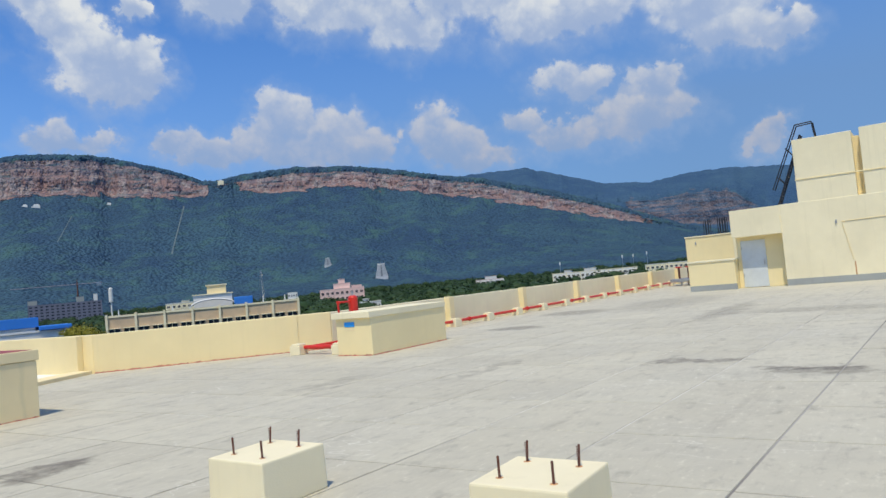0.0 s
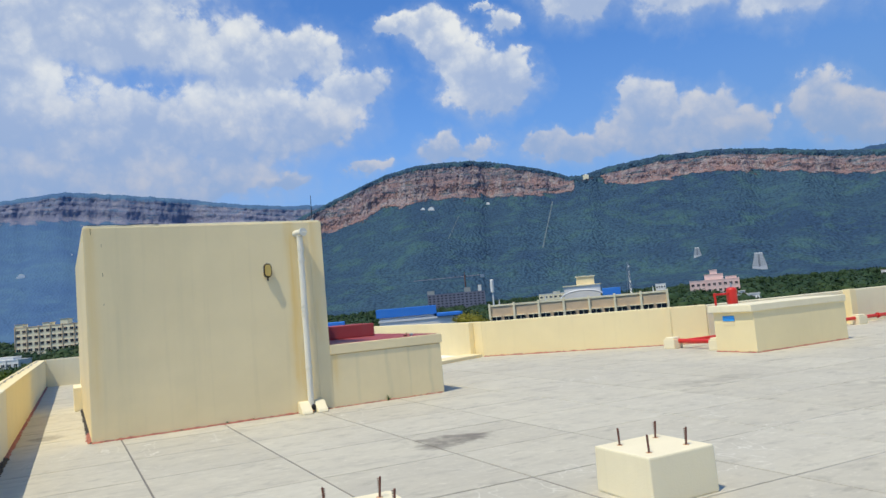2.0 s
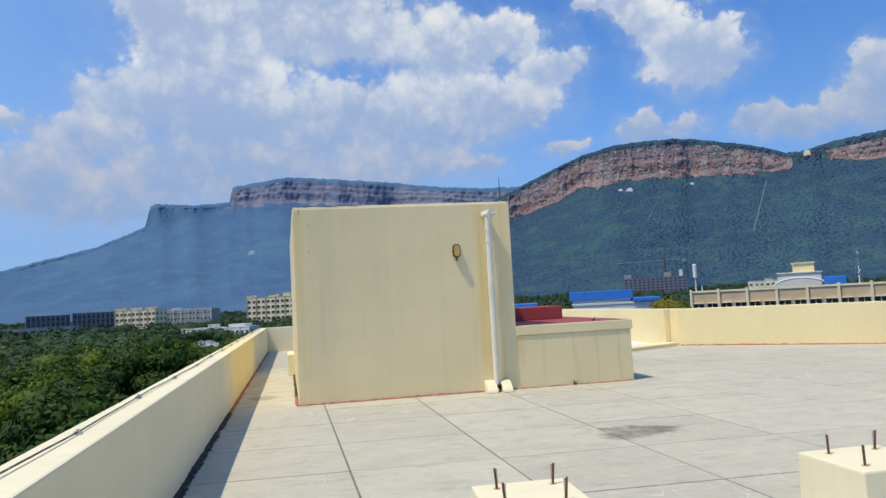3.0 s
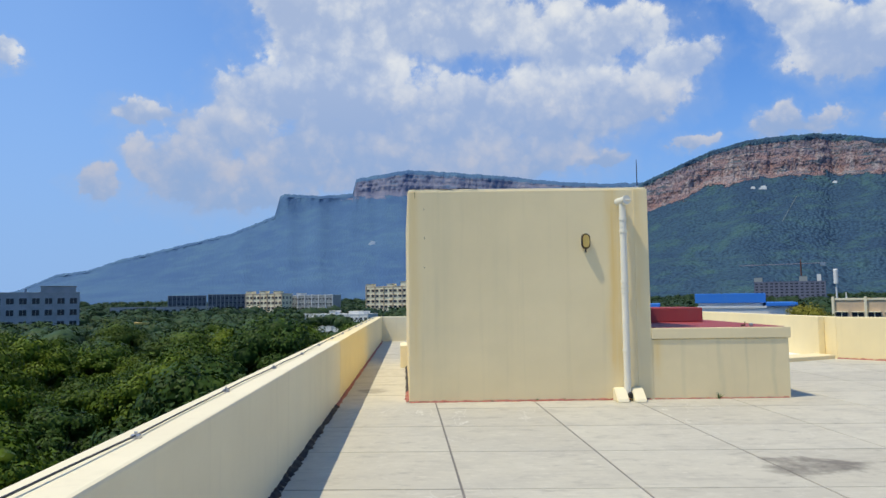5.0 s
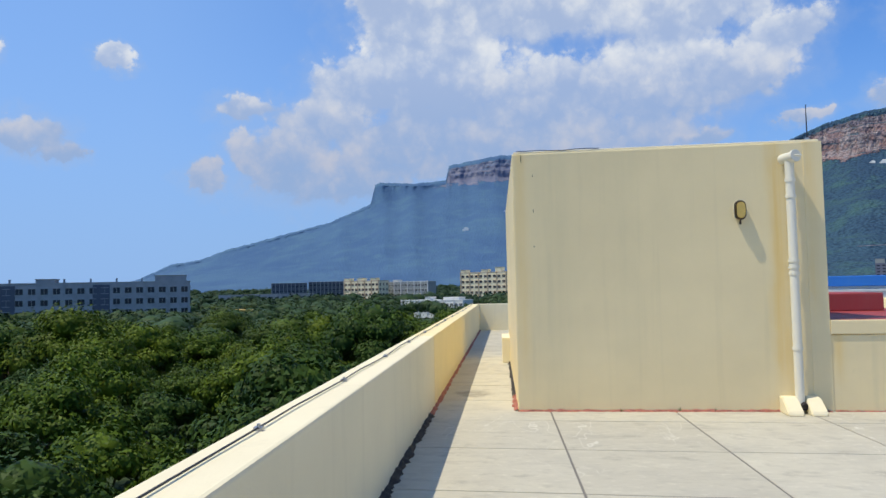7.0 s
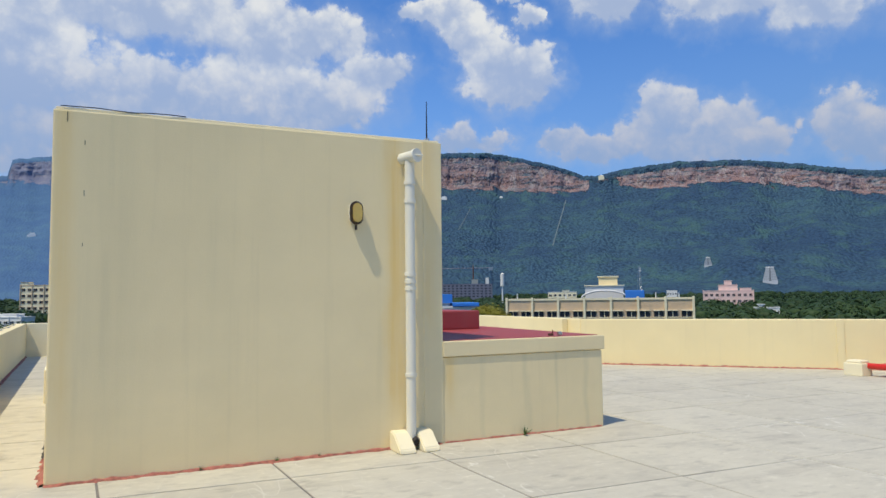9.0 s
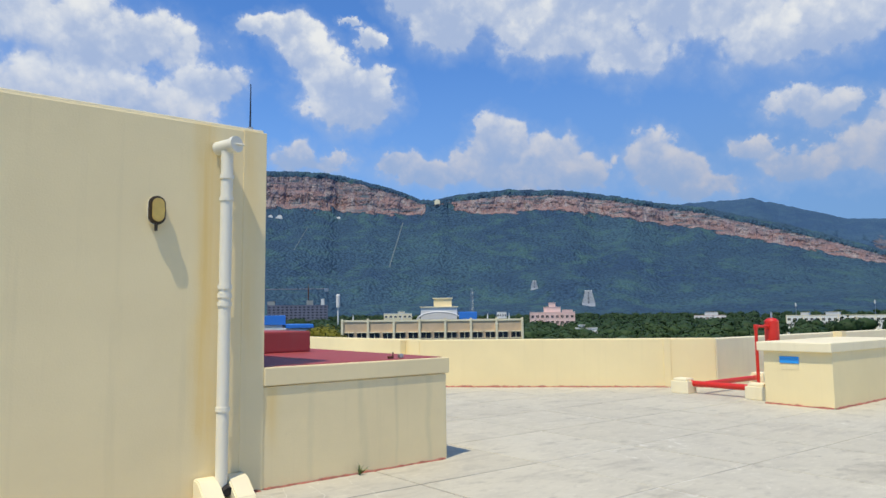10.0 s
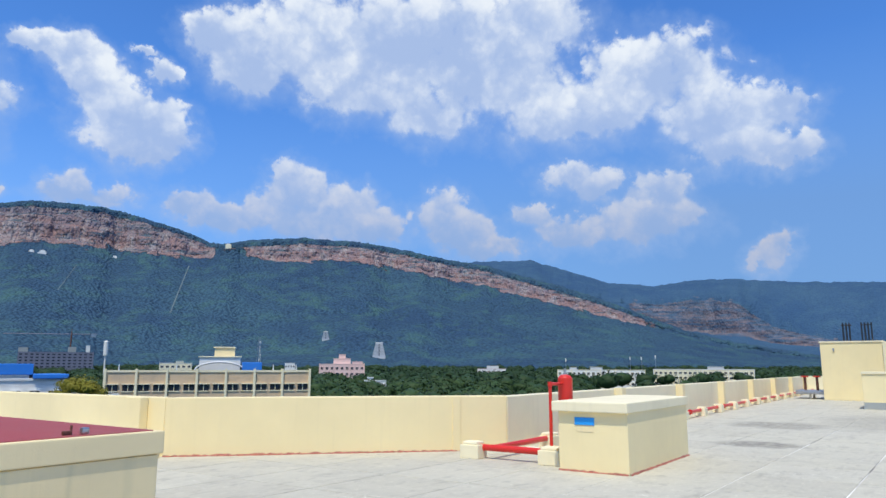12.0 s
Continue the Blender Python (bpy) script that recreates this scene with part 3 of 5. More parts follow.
lamp = thing("bulkhead_lamp", "oval bulkhead wall lamp with yellowed cover, unlit", "wall lamp", (2.96, 0.0, 2.62))


def oval(w, h, y0, y1, taper=1.0):
    bm = bmesh.new()
    ring = []
    for y, k in ((y0, 1.0), (y1, taper)):
        row = []
        for i in range(28):
            a = 2 * math.pi * i / 28
            cx, cz = math.cos(a), math.sin(a)
            row.append(bm.verts.new((w * k * cx, y, (h - w) * (1 if cz > 0 else -1) * min(1, abs(cz) * 6) + w * k * cz)))
        ring.append(row)
    for i in range(28):
        j = (i + 1) % 28
        bm.faces.new((ring[0][i], ring[0][j], ring[1][j], ring[1][i]))
    bm.faces.new(ring[0])
    bm.faces.new(ring[1])
    bmesh.ops.bevel(bm, geom=[e for e in bm.edges if len(e.link_faces) == 2 and max(len(f.verts) for f in e.link_faces) > 4], offset=0.008, segments=2, affect="EDGES")
    return bm


part("back_plate", oval(0.072, 0.128, -0.03, 0.0), WHITE, lamp)
part("rim", oval(0.075, 0.130, -0.065, -0.028), BRONZE, lamp, "dark brown rim")
part("cover", oval(0.056, 0.108, -0.10, -0.06, 0.8), AMBER, lamp, "yellowed glass cover")
part("cable_gland", rod((0, -0.03, -0.185), (0, -0.03, -0.12), 0.014), BRONZE, lamp)

pipe = thing("downpipe", "white plastic rainwater downpipe with stained collars", "pipe", (3.57, -0.115, 0))
part("tube", rod((0, 0, 0.1), (0, 0, 3.3), 0.056, seg=24), PVC, pipe, smooth=False)
for z in (2.98, 2.77, 1.94, 1.86, 1.78, 0.82):
    part("collar", rod((0, 0, z - 0.02), (0, 0, z + 0.02), 0.066, seg=24), PVC, pipe)
part("elbow", rod((-0.05, 0.115, 3.27), (0.035, -0.11, 3.28), 0.066, seg=24), PVC, pipe)
part("end_cap", rod((0.028, -0.095, 3.279), (0.042, -0.13, 3.281), 0.078, seg=24), PVC, pipe, "round screw cap")
part("cap_bar", rod((-0.02, -0.138, 3.28), (0.11, -0.128, 3.283), 0.01, seg=8), PVC, pipe)
# a closed black rod stands in for the dark inside of the mouth
part("outlet", rod((0.02, 0.0, 0.12), (0.03, -0.09, 0.09), 0.045, seg=20), TAR, pipe, "solid black stub for the shaded mouth of the outlet")
for dx in (-0.125, 0.155):
    bm = bmesh.new()
    prof = [(0.11, 0), (-0.23, 0), (-0.21, 0.05), (-0.01, 0.2), (0.11, 0.21)]
    a = [bm.verts.new((dx - 0.095, y, z)) for y, z in prof]
    b = [bm.verts.new((dx + 0.095, y, z)) for y, z in prof]
    bm.faces.new(a), bm.faces.new(b[::-1])
    for i in range(5):
        bm.faces.new((a[i], a[(i + 1) % 5], b[(i + 1) % 5], b[i]))
    bmesh.ops.bevel(bm, geom=bm.edges, offset=0.012, segments=2, affect="EDGES")
    part("shoe_block", bm, CREAM_PALE, pipe, "cement shoe block")

weed = None
for x, y, s in ((5.08, -0.05, 1.0), (2.1, -0.03, 0.5), (2.55, -0.03, 0.45), (1.35, -0.03, 0.4), (13.75, 4.25, 0.7)):
    if weed is None:
        weed = thing("weed_tuft", "small weed growing from the wall foot", "weed", group="weeds along the walls")
        bm = bmesh.new()
        rng = random.Random(4)
        for i in range(26):
            a, l, t = rng.uniform(0, 6.3), rng.uniform(0.06, 0.16), rng.uniform(0.2, 0.9)
            d = Vector((math.cos(a) * t, math.sin(a) * t - 0.2, 1)).normalized()
            sde = Vector((-math.sin(a), math.cos(a), 0)) * 0.012
            tip = bm.verts.new(d * l + Vector((0, 0, -0.03 * t)))
            bm.faces.new((bm.verts.new(d * l * 0.4 - sde), bm.verts.new(d * l * 0.4 + sde), tip, bm.verts.new((0, 0, 0))))
        part("leaves", bm, WEED, weed)
        weed.matrix_world = pose(x, y, 0)
    else:
        o = copy_thing(weed, pose(x, y, 0, 0, 0, x * 70))
        o.scale = (s, s, s)

# ---- plinths with starter bars ----
pad = thing("concrete_plinth", "cream painted concrete plinth with four rusty starter bars", "plinth", (4.42, -8.08, 0), group="plinths on the deck")
bm = block(-0.345, 0.345, -0.345, 0.345, 0, 0.385, 0.016)
for v in bm.verts:
    k = 1 + 0.02 * (1 - v.co.z / 0.38)
    v.co.x *= k
    v.co.y *= k
part("base", bm, CREAM_PALE, pad)
for dx in (-1, 1):
    for dy in (-1, 1):
        x, y = 0.2 * dx + 0.015 * dy, 0.2 * dy
        b = rod((x, y, 0.37), (x + 0.012 * dx, y - 0.008, 0.53), 0.0085, 0.008, 10)
        for i in range(9):
            rod((x, y, 0.385 + i * 0.016), (x, y, 0.39 + i * 0.016), 0.0098, seg=8, bm=b)
        part("starter_bar", b, RUST, pad, "rusty ribbed steel bar")
        part("rust_stain", rod((x, y, 0.376), (x, y, 0.3875), 0.03, 0.025, 14), RUST_RUN, pad)
copy_thing(pad, pose(4.49, -10.68, 0, 0, 0, 1.5))
copy_thing(pad, pose(1.79, -8.12, 0, 0, 0, -2))

# ---- pipe kiosk, fire main ----
kiosk = thing("masonry_kiosk", "cream masonry service box with overhanging slab and blue plate", "service box", (13.8, -1.17, 0))
part("body", block(0, 3.25, 0, 1.2, 0, 0.97, 0.015), CREAM_WARM, kiosk)
part("slab", block(-0.09, 3.3, -0.03, 1.28, 0.955, 1.12, 0.018), CREAM_PALE, kiosk, "overhanging pale slab")
part("blue_plate", block(-0.016, 0.0, 0.56, 0.90, 0.745, 0.865, 0.003), BLUE_SIGN, kiosk, "blank bright blue plate")
part("patch", block(-0.006, 0.0, 0.57, 0.88, 0.635, 0.74, 0.002), CREAM, kiosk, "faded patch under the plate")
ragged((0, 1.2), (0, 0), 0.05, 0.03, RED_SEAL, "red_bead", kiosk, 11)
ragged((0, 0), (3.25, 0), 0.05, 0.03, RED_SEAL, "red_bead", kiosk, 12)

tank = thing("air_vessel", "upright red painted air vessel with a small valve on top", "vessel", (14.95, 0.42, 0))
bm = rod((0, 0, 0.25), (0, 0, 1.48), 0.135, seg=28)
rod((0, 0, 1.48), (0, 0, 1.53), 0.135, 0.09, 28, bm)
rod((0, 0, 1.53), (0, 0, 1.545), 0.09, 0.03, 28, bm)
part("shell", bm, RED_PAINT, tank)
for a in range(3):
    x, y = 0.11 * math.cos(a * 2.1), 0.11 * math.sin(a * 2.1)
    part("leg", rod((x, y, 0), (x, y, 0.3), 0.018), RED_PAINT, tank)
part("valve", rod((0, 0, 1.54), (0, 0, 1.66), 0.022, 0.016), STEEL, tank, "grey brass valve")
part("handle", rod((-0.05, 0, 1.62), (0.05, 0, 1.62), 0.008), STEEL, tank)


def support(x, y, turn=0.0):
    bm = block(-0.2, 0.2, -0.16, 0.16, 0, 0.25, 0.015)
    block(-0.16, 0.16, -0.14, 0.14, 0.24, 0.31, 0.03, 0, bm)
    return bm


main = thing("fire_main", "red painted steel fire main carried low above the deck", "pipe")
PZ = 0.2
part("long_run", rod((14.3, 1.62, PZ), (56.5, 1.62, PZ), 0.055, seg=16), RED_PAINT, main)
part("short_run", rod((14.34, 2.0, PZ), (14.34, 0.3, PZ), 0.06, seg=16), RED_PAINT, main)
part("riser", rod((14.38, 0.45, PZ), (14.38, 0.45, 1.4), 0.03, seg=12), RED_PAINT, main)
part("branch", rod((14.36, 0.45, 1.38), (14.9, 0.42, 1.38), 0.028, seg=12), RED_PAINT, main)
for x in (14.38,):
    part("elbow", rod((x, 0.45, 1.34), (x, 0.45, 1.42), 0.042, seg=12), RED_PAINT, main)
for i in range(9):
    part("flange", rod((18 + 4.6 * i, 1.62, PZ), (18.05 + 4.6 * i, 1.62, PZ), 0.085, seg=16), RED_PAINT, main)
sup = thing("pipe_support", "small pale cement block under the red pipe", "support block", (14.28, 2.02, 0), 90, group="pipe supports")
part("block", support(0, 0), CREAM_PALE, sup)
for x, y, r in [(14.28, 0.4, 90), (16.7, 1.62, 0)] + [(19.3 + 2.35 * i, 1.62, 0) for i in range(16)]:
    copy_thing(sup, pose(x, y, 0, 0, 0, r + random.uniform(-3, 3)))

# ---- stair tower and annex on the far side ----
tower = thing("stair_tower", "cream stair tower with recessed grey door and raised tank rooms", "stair tower", (36.5, 0, 0))
part("plinth", block(-0.035, 2.284, -4.972, -2.759, 0, 1.418, 0.02), CREAM_WARM, tower)
part("plinth_cap", block(-0.079, 2.302, -5.016, -2.741, 1.418, 1.506, 0.01), CREAM_PALE, tower)
part("bay_wall", block(0.659, 7.028, -7.195, -4.981, 0, 3.764, 0.02), CREAM_WARM, tower)
part("canopy", block(-0.044, 0.703, -7.213, -4.964, 2.49, 3.808, 0.02), CREAM_PALE, tower, "deep cream canopy over the door")
part("main_room", block(0, 7.028, -20.9, -7.204, 0, 3.825, 0.02), CREAM_PALE, tower)
part("tank_room", block(0.018, 6.149, -10.446, -8.038, 3.808, 6.733, 0.02), CREAM_PALE, tower)
part("tank_room", block(0.018, 6.149, -20.9, -10.762, 3.808, 6.812, 0.02), CREAM_PALE, tower)
part("link_wall", block(0.527, 5.271, -10.797, -10.402, 3.808, 6.531, 0.02), CREAM, tower)
part("drip_band", block(-0.013, 0.044, -20.9, -8.021, 4.844, 4.897, 0.005), CREAM_WARM, tower)
part("skirting", block(-0.013, 0.044, -20.9, -7.213, 0, 0.3, 0.004), GREY_SKIRT, tower, "grey painted skirting")
part("skirting", block(-0.048, 0.088, -4.981, -2.75, 0, 0.28, 0.004), GREY_SKIRT, tower, "grey painted skirting")
door = part("door", block(0.615, 0.668, -6.317, -5.192, 0.02, 2.3, 0.01), DOOR_GREY, tower, "closed pale grey steel door")
part("handle", rod((0.58, -6.211, 1.084), (0.58, -6.211, 1.348), 0.02), STEEL, door)
part("hinge", rod((0.597, -5.227, 1.875), (0.597, -5.227, 2.007), 0.02), STEEL, door)
part("hinge", rod((0.597, -5.227, 0.557), (0.597, -5.227, 0.689), 0.02), STEEL, door)
part("wall_light", block(-0.07, 0, -9.523, -9.444, 2.648, 2.841, 0.03), STEEL, tower, "small dark wall light")
bm = rod((-0.018, -9.699, 2.736), (-0.018, -12.993, 2.797), 0.015, seg=8)
rod((-0.018, -9.699, 2.736), (-0.018, -10.006, 0.996), 0.012, seg=8, bm=bm)
part("cable", bm, CREAM, tower)
part("rust_run", block(-0.005, 0, -10.077, -10.024, 0.3, 0.908, 0.002), RUST_RUN, tower)
annex = thing("annex_room", "cream annex room beyond the stair tower", "roof room", (44.9, 0, 0))
part("shell", block(0, 3.2, -3.2, -0.36, 0, 2.96, 0.02), CREAM_WARM, annex)
part("coping", block(-0.04, 3.24, -3.24, -0.32, 2.955, 3.03, 0.01), CREAM_PALE, annex)
part("corner_pier", block(-0.12, 0.3, -3.9, -3.19, 0, 2.98, 0.02), CREAM_PALE, annex)
part("wall_light", block(-0.06, 0.0, -1.02, -0.94, 2.5, 2.68, 0.02), STEEL, annex, "small dark wall light")
bars = thing("starter_bars", "two clusters of black steel bars standing up from the annex roof", "steel bars", (45.3, 0, 3.02))
for x in (0.0, 0.45):
    for y in (-1.45, -1.6, -1.75, -2.3, -2.45, -2.6, -2.75):
        part("bar", rod((x, y, 0), (x + 0.02, y, 0.98), 0.024, seg=8), STEEL_DARK, bars)
    for y in (-1.6, -2.52):
        part("tie", rod((x, y - 0.24, 0.86), (x, y + 0.24, 0.86), 0.015, seg=8), STEEL_DARK, bars)
ladder = thing("roof_ladder", "black steel ship ladder with looped handrail leaning on the tank room", "ladder", (36.9, 0, 3.825))
p0, p1 = Vector((0, -7.151, 0)), Vector((0, -8.381, 3.16))
for x in (0.0, 0.55):
    part("stringer", rod(p0 + Vector((x, 0, 0)), p1 + Vector((x, 0, 0)), 0.045, seg=8), STEEL_DARK, ladder)
    bm = rod((x, -6.975, 0.75), (x, -8.205, 3.65), 0.028, seg=8)
    rod((x, -8.205, 3.65), (x, -8.908, 3.69), 0.028, seg=8, bm=bm)
    rod((x, -8.908, 3.69), (x, -8.996, 2.9), 0.028, seg=8, bm=bm)
    for s in (0.3, 0.7):
        q = p0.lerp(p1, s) + Vector((x, 0, 0))
        rod(q, q + Vector((0, 0.32, 0.42)), 0.02, seg=8, bm=bm)
    part("handrail", bm, STEEL_DARK, ladder)
for i in range(11):
    q = p0.lerp(p1, (i + 0.5) / 11)
    part("rung", rod(q, q + Vector((0.55, 0, 0)), 0.022, seg=8), STEEL_DARK, ladder)
valves = thing("valve_set", "red valve stems on a grey pipe frame", "valves", (46.5, 0.6, 0))
part("frame", block(-0.8, 0.9, -0.9, 0.5, 0.25, 0.45, 0.03), STEEL, valves)
for y in (-0.5, 0.1):
    part("stem", rod((0, y, 0.4), (0, y, 1.15), 0.07, seg=10), RUST, valves)
    part("hand_wheel", rod((0, y, 1.15), (0, y, 1.22), 0.2, seg=16), RED_PAINT, valves)
for x in (-0.7, 0.8):
    part("leg", rod((x, -0.2, 0), (x, -0.2, 0.3), 0.06, seg=8), STEEL, valves)

from mathutils.bvhtree import BVHTree

# ---- ground and hills ----
GZ = -13.0
bm = bmesh.new()
rings = [[bm.verts.new((r * math.sin(a * math.pi / 48), r * math.cos(a * math.pi / 48), GZ)) for a in range(96)] for r in (30, 120, 500, 1800, 4700)]
bm.faces.new(rings[0])
for r0, r1 in zip(rings, rings[1:]):
    for i in range(96):
        bm.faces.new((r0[i], r0[(i + 1) % 96], r1[(i + 1) % 96], r1[i]))
tagged(part("ground", bm, SOIL), "scrubby green plain reaching to the hills", "ground", kind="structure")


def hill_range(name, label, dist, crest, cliff, drops, far, mats, a0, a1, step, foot, seed, folds=1.0):
    """A tableland: forested slope, stepped cliff band, wooded top. crest, cliff, drops (of the cliff's head under the crest): bearing and degrees of height."""
    ca, ce = zip(*crest)
    ka, ke = zip(*cliff)
    da, de = zip(*drops)
    az = np.arange(a0, a1, step)
    full = np.interp(np.arange(a0 - 16, a1 + 16, step), ca, np.array(ce)) - np.interp(np.arange(a0 - 16, a1 + 16, step), ka, ke) - np.interp(np.arange(a0 - 16, a1 + 16, step), da, de)
    bell = np.exp(-0.5 * (np.arange(-120, 121) * step / 3.2) ** 2)
    calm = np.convolve(full, bell / bell.sum(), "same")[int(round(16 / step)):]
    slope, band, top = 40, 10, 5
    verts, mask, up = [], [], []
    for idx, a in enumerate(az):
        u = float(a)
        n1 = noise.fractal(Vector((u * 1.3, seed, 0)), 0.9, 2.1, 6)
        n2 = noise.fractal(Vector((u * 0.22, seed + 9, 0)), 1.0, 2.0, 3)
        es, ks = float(np.interp(u, ca, ce)), float(np.interp(u, ka, ke))
        e, k = es + 0.07 * n1, max(0.02, ks * (1 + 0.16 * n1))
        d = dist * (1 + 0.03 * n2)
        e0 = e - float(np.interp(u, da, de))
        zt, zb = d * math.tan(radians(e0)), d * math.tan(radians(max(e0 - k, 0.02)))
        zs = d * math.tan(radians(max(float(calm[idx]), 0.02)))
        col = []
        for i in range(slope):
            s = i / (slope - 1)
            r = d * (foot + (1 - foot) * s)
            x, y = r * math.sin(radians(u)) * 0.0016, r * math.cos(radians(u)) * 0.0016
            g = noise.fractal(Vector((x, y, seed)), 0.85, 2.1, 6)
            g3 = abs(noise.noise(Vector((x * 1.7 + 5, y * 1.7, seed))))
            ragged_foot = zs + (zb - zs) * s ** 40
            z = GZ - 2 + (ragged_foot - GZ) * s ** 2.3 + (g * 0.10 - (0.25 - g3) * 0.13) * folds * zs * math.sin(math.pi * s ** 1.3)
            col.append((r, z))
        for i in range(1, band + 1):
            s = i / band
            j = noise.noise(Vector((u * 3.1, s * 2.5, seed + 2))) + 0.6 * noise.noise(Vector((u * 9, s * 5, seed + 3)))
            shelf = 16 * (s > 0.45) + 12 * (s > 0.75)
            col.append((d + 18 * s + shelf + 9 * j + 10 * n1 * s, zb + (zt - zb) * s))
        zc = far * d * math.tan(radians(e))
        for i in range(1, top + 1):
            s = i / top
            wig = 3.5 * noise.noise(Vector((u * 14, s * 4, seed))) + 2.0 * noise.noise(Vector((u * 31, s, seed)))
            col.append((d * (1 + 0.012 + (far - 1.012) * s), zt + (zc - zt) * (1 - (1 - s) ** 1.8) + wig))
        col.append((d * far * 1.12, zc * 0.7))
        bare = min(1.0, max(0.0, (ks - 0.12) / 0.3))
        mask += [0.0] * (slope - 2) + [0.35 * bare] + [bare] * band + [0.3 * bare] + [0.0] * (top + 1)
        up += [0.0] * slope + [i / band for i in range(1, band + 1)] + [1.0] * (top + 1)
        verts += [(r * math.sin(radians(u)), r * math.cos(radians(u)), z) for r, z in col]
    n = slope + band + top + 1
    faces = [(q * n + k, (q + 1) * n + k, (q + 1) * n + k + 1, q * n + k + 1) for q in range(len(az) - 1) for k in range(n - 1)]
    me = bpy.data.meshes.new(name)
    me.from_pydata(verts, [], faces)
    me.attributes.new("cliff", "FLOAT", "POINT").data.foreach_set("value", mask)
    me.attributes.new("rise", "FLOAT", "POINT").data.foreach_set("value", up)
    me.shade_smooth()
    me.materials.append(mats)
    return tagged(new(name, me), label, "hills", kind="structure")


MAIN_CREST = [(6, 3), (11, 6), (14, 7.8), (16.6, 8.9), (19.4, 10.1), (21.8, 11.0), (24.3, 11.55), (27, 11.65), (29.5, 11.5), (31.6, 11.1), (34.9, 10.25), (36.8, 9.5), (37.9, 9.45), (40, 9.9),
              (44, 10.2), (48.6, 10.0), (52.3, 9.4), (56.1, 8.6), (59.3, 8.1), (61.6, 7.4), (65.3, 6.4), (69.6, 4.83), (71.8, 3.9), (74.5, 2.8), (77.8, 1.9), (83.3, 0.9), (98, 0.2)]
MAIN_CLIFF = [(6, 0.1), (14, 1.2), (17.4, 2.1), (19.4, 2.35), (22, 1.8), (24, 2.4), (27, 2.5), (31, 2.25), (35, 1.55), (36.2, 1.2), (37.3, 0.25), (39.4, 0.25), (41.4, 1.25), (44, 1.35), (47.7, 0.85), (51.4, 1.05),
              (56, 1.1), (61, 1.0), (65.5, 0.9), (69.6, 0.65), (71.5, 0.3), (74, 0.05), (98, 0.02)]
MAIN_DROP = [(6, 0.04), (36, 0.06), (40, 0.28), (48, 0.16), (56, 0.2), (65, 0.36), (72, 0.28), (98, 0.1)]
near_hill = hill_range("table_hill", "long forested table hill with red sandstone cliffs", 2300, MAIN_CREST, MAIN_CLIFF, MAIN_DROP, 1.06, HAZED_HILL, 6, 98, 0.1, 0.40, 3.0)
FAR_CREST = [(-40, -0.4), (-34, 0.3), (-31, 0.9), (-28.5, 2.1), (-26.5, 2.4), (-24.4, 3.2), (-21.4, 4.0), (-19.2, 4.6), (-16.5, 5.3), (-13.1, 6.8), (-12.7, 8.3), (-12.3, 8.5), (-9.5, 8.4), (-6.9, 8.6), (-6.6, 9.8), (-2.5, 10.5),
             (1.2, 10.3), (5.6, 9.9), (10.1, 9.3), (13.7, 9.0), (18, 8.9), (26, 8)]
FAR_CLIFF = [(-40, 0.02), (-14, 0.05), (-12.5, 0.15), (-9, 0.08), (-6.8, 0.3), (-6.5, 1.0), (-2.5, 1.5), (5.6, 1.7), (10, 1.0), (16, 1.7), (26, 1)]
far_hill = hill_range("far_table_hill", "distant table hill with cliffs, haze put into its pale blue colours", 3500, FAR_CREST, FAR_CLIFF, [(-40, 0.1), (24, 0.1)], 1.06, HAZED_HILL_FAR, -40, 24, 0.1, 0.36, 8.0, 0.45)
BACK_CREST = [(48, 7), (54, 8), (58.4, 8.35), (62.6, 8.4), (65.3, 7.6), (68.8, 6.5), (72.3, 6.15), (75.2, 6.5), (78, 6.5), (82, 6.2), (88, 5.85), (100, 5)]
BACK_CLIFF = [(48, 0.05), (70, 0.1), (71.8, 1.5), (73.9, 2.5), (77, 2.5), (78.3, 2.2), (80.6, 1.3), (82.4, 1.0), (84.5, 0.45), (88, 0.1), (100, 0.05)]
BACK_DROP = [(48, 1.6), (70, 1.3), (71.8, 1.15), (74, 1.2), (77, 1.35), (78.3, 1.6), (80.6, 3.3), (82.4, 3.65), (84.5, 4.1), (100, 4)]
hill_range("back_ridge", "smooth wooded ridge rising behind the cliffs", 3000, BACK_CREST, BACK_CLIFF, BACK_DROP, 1.25, HAZED_HILL_BACK, 48, 102, 0.15, 0.5, 14.0)


def on_slope(hill, az, el, r0, r1):
    """The first place on that bearing where the slope stands at that height in degrees."""
    inv = hill.data
    tree_of = BVHTree.FromPolygons([v.co for v in inv.vertices], [tuple(q.vertices) for q in inv.polygons]) if hill.name not in SLOPES else SLOPES[hill.name]
    SLOPES[hill.name] = tree_of
    spot = None
    for k in range(240):
        rr = r0 + (r1 - r0) * k / 239
        x, y = rr * math.sin(radians(az)), rr * math.cos(radians(az))
        hit = tree_of.ray_cast(Vector((x, y, 2000)), Vector((0, 0, -1)))[0]
        if hit is not None:
            spot = hit
            if hit.z >= rr * math.tan(radians(el)):
                break
    return spot


SLOPES = {}


# ---- buildings of the plain ----


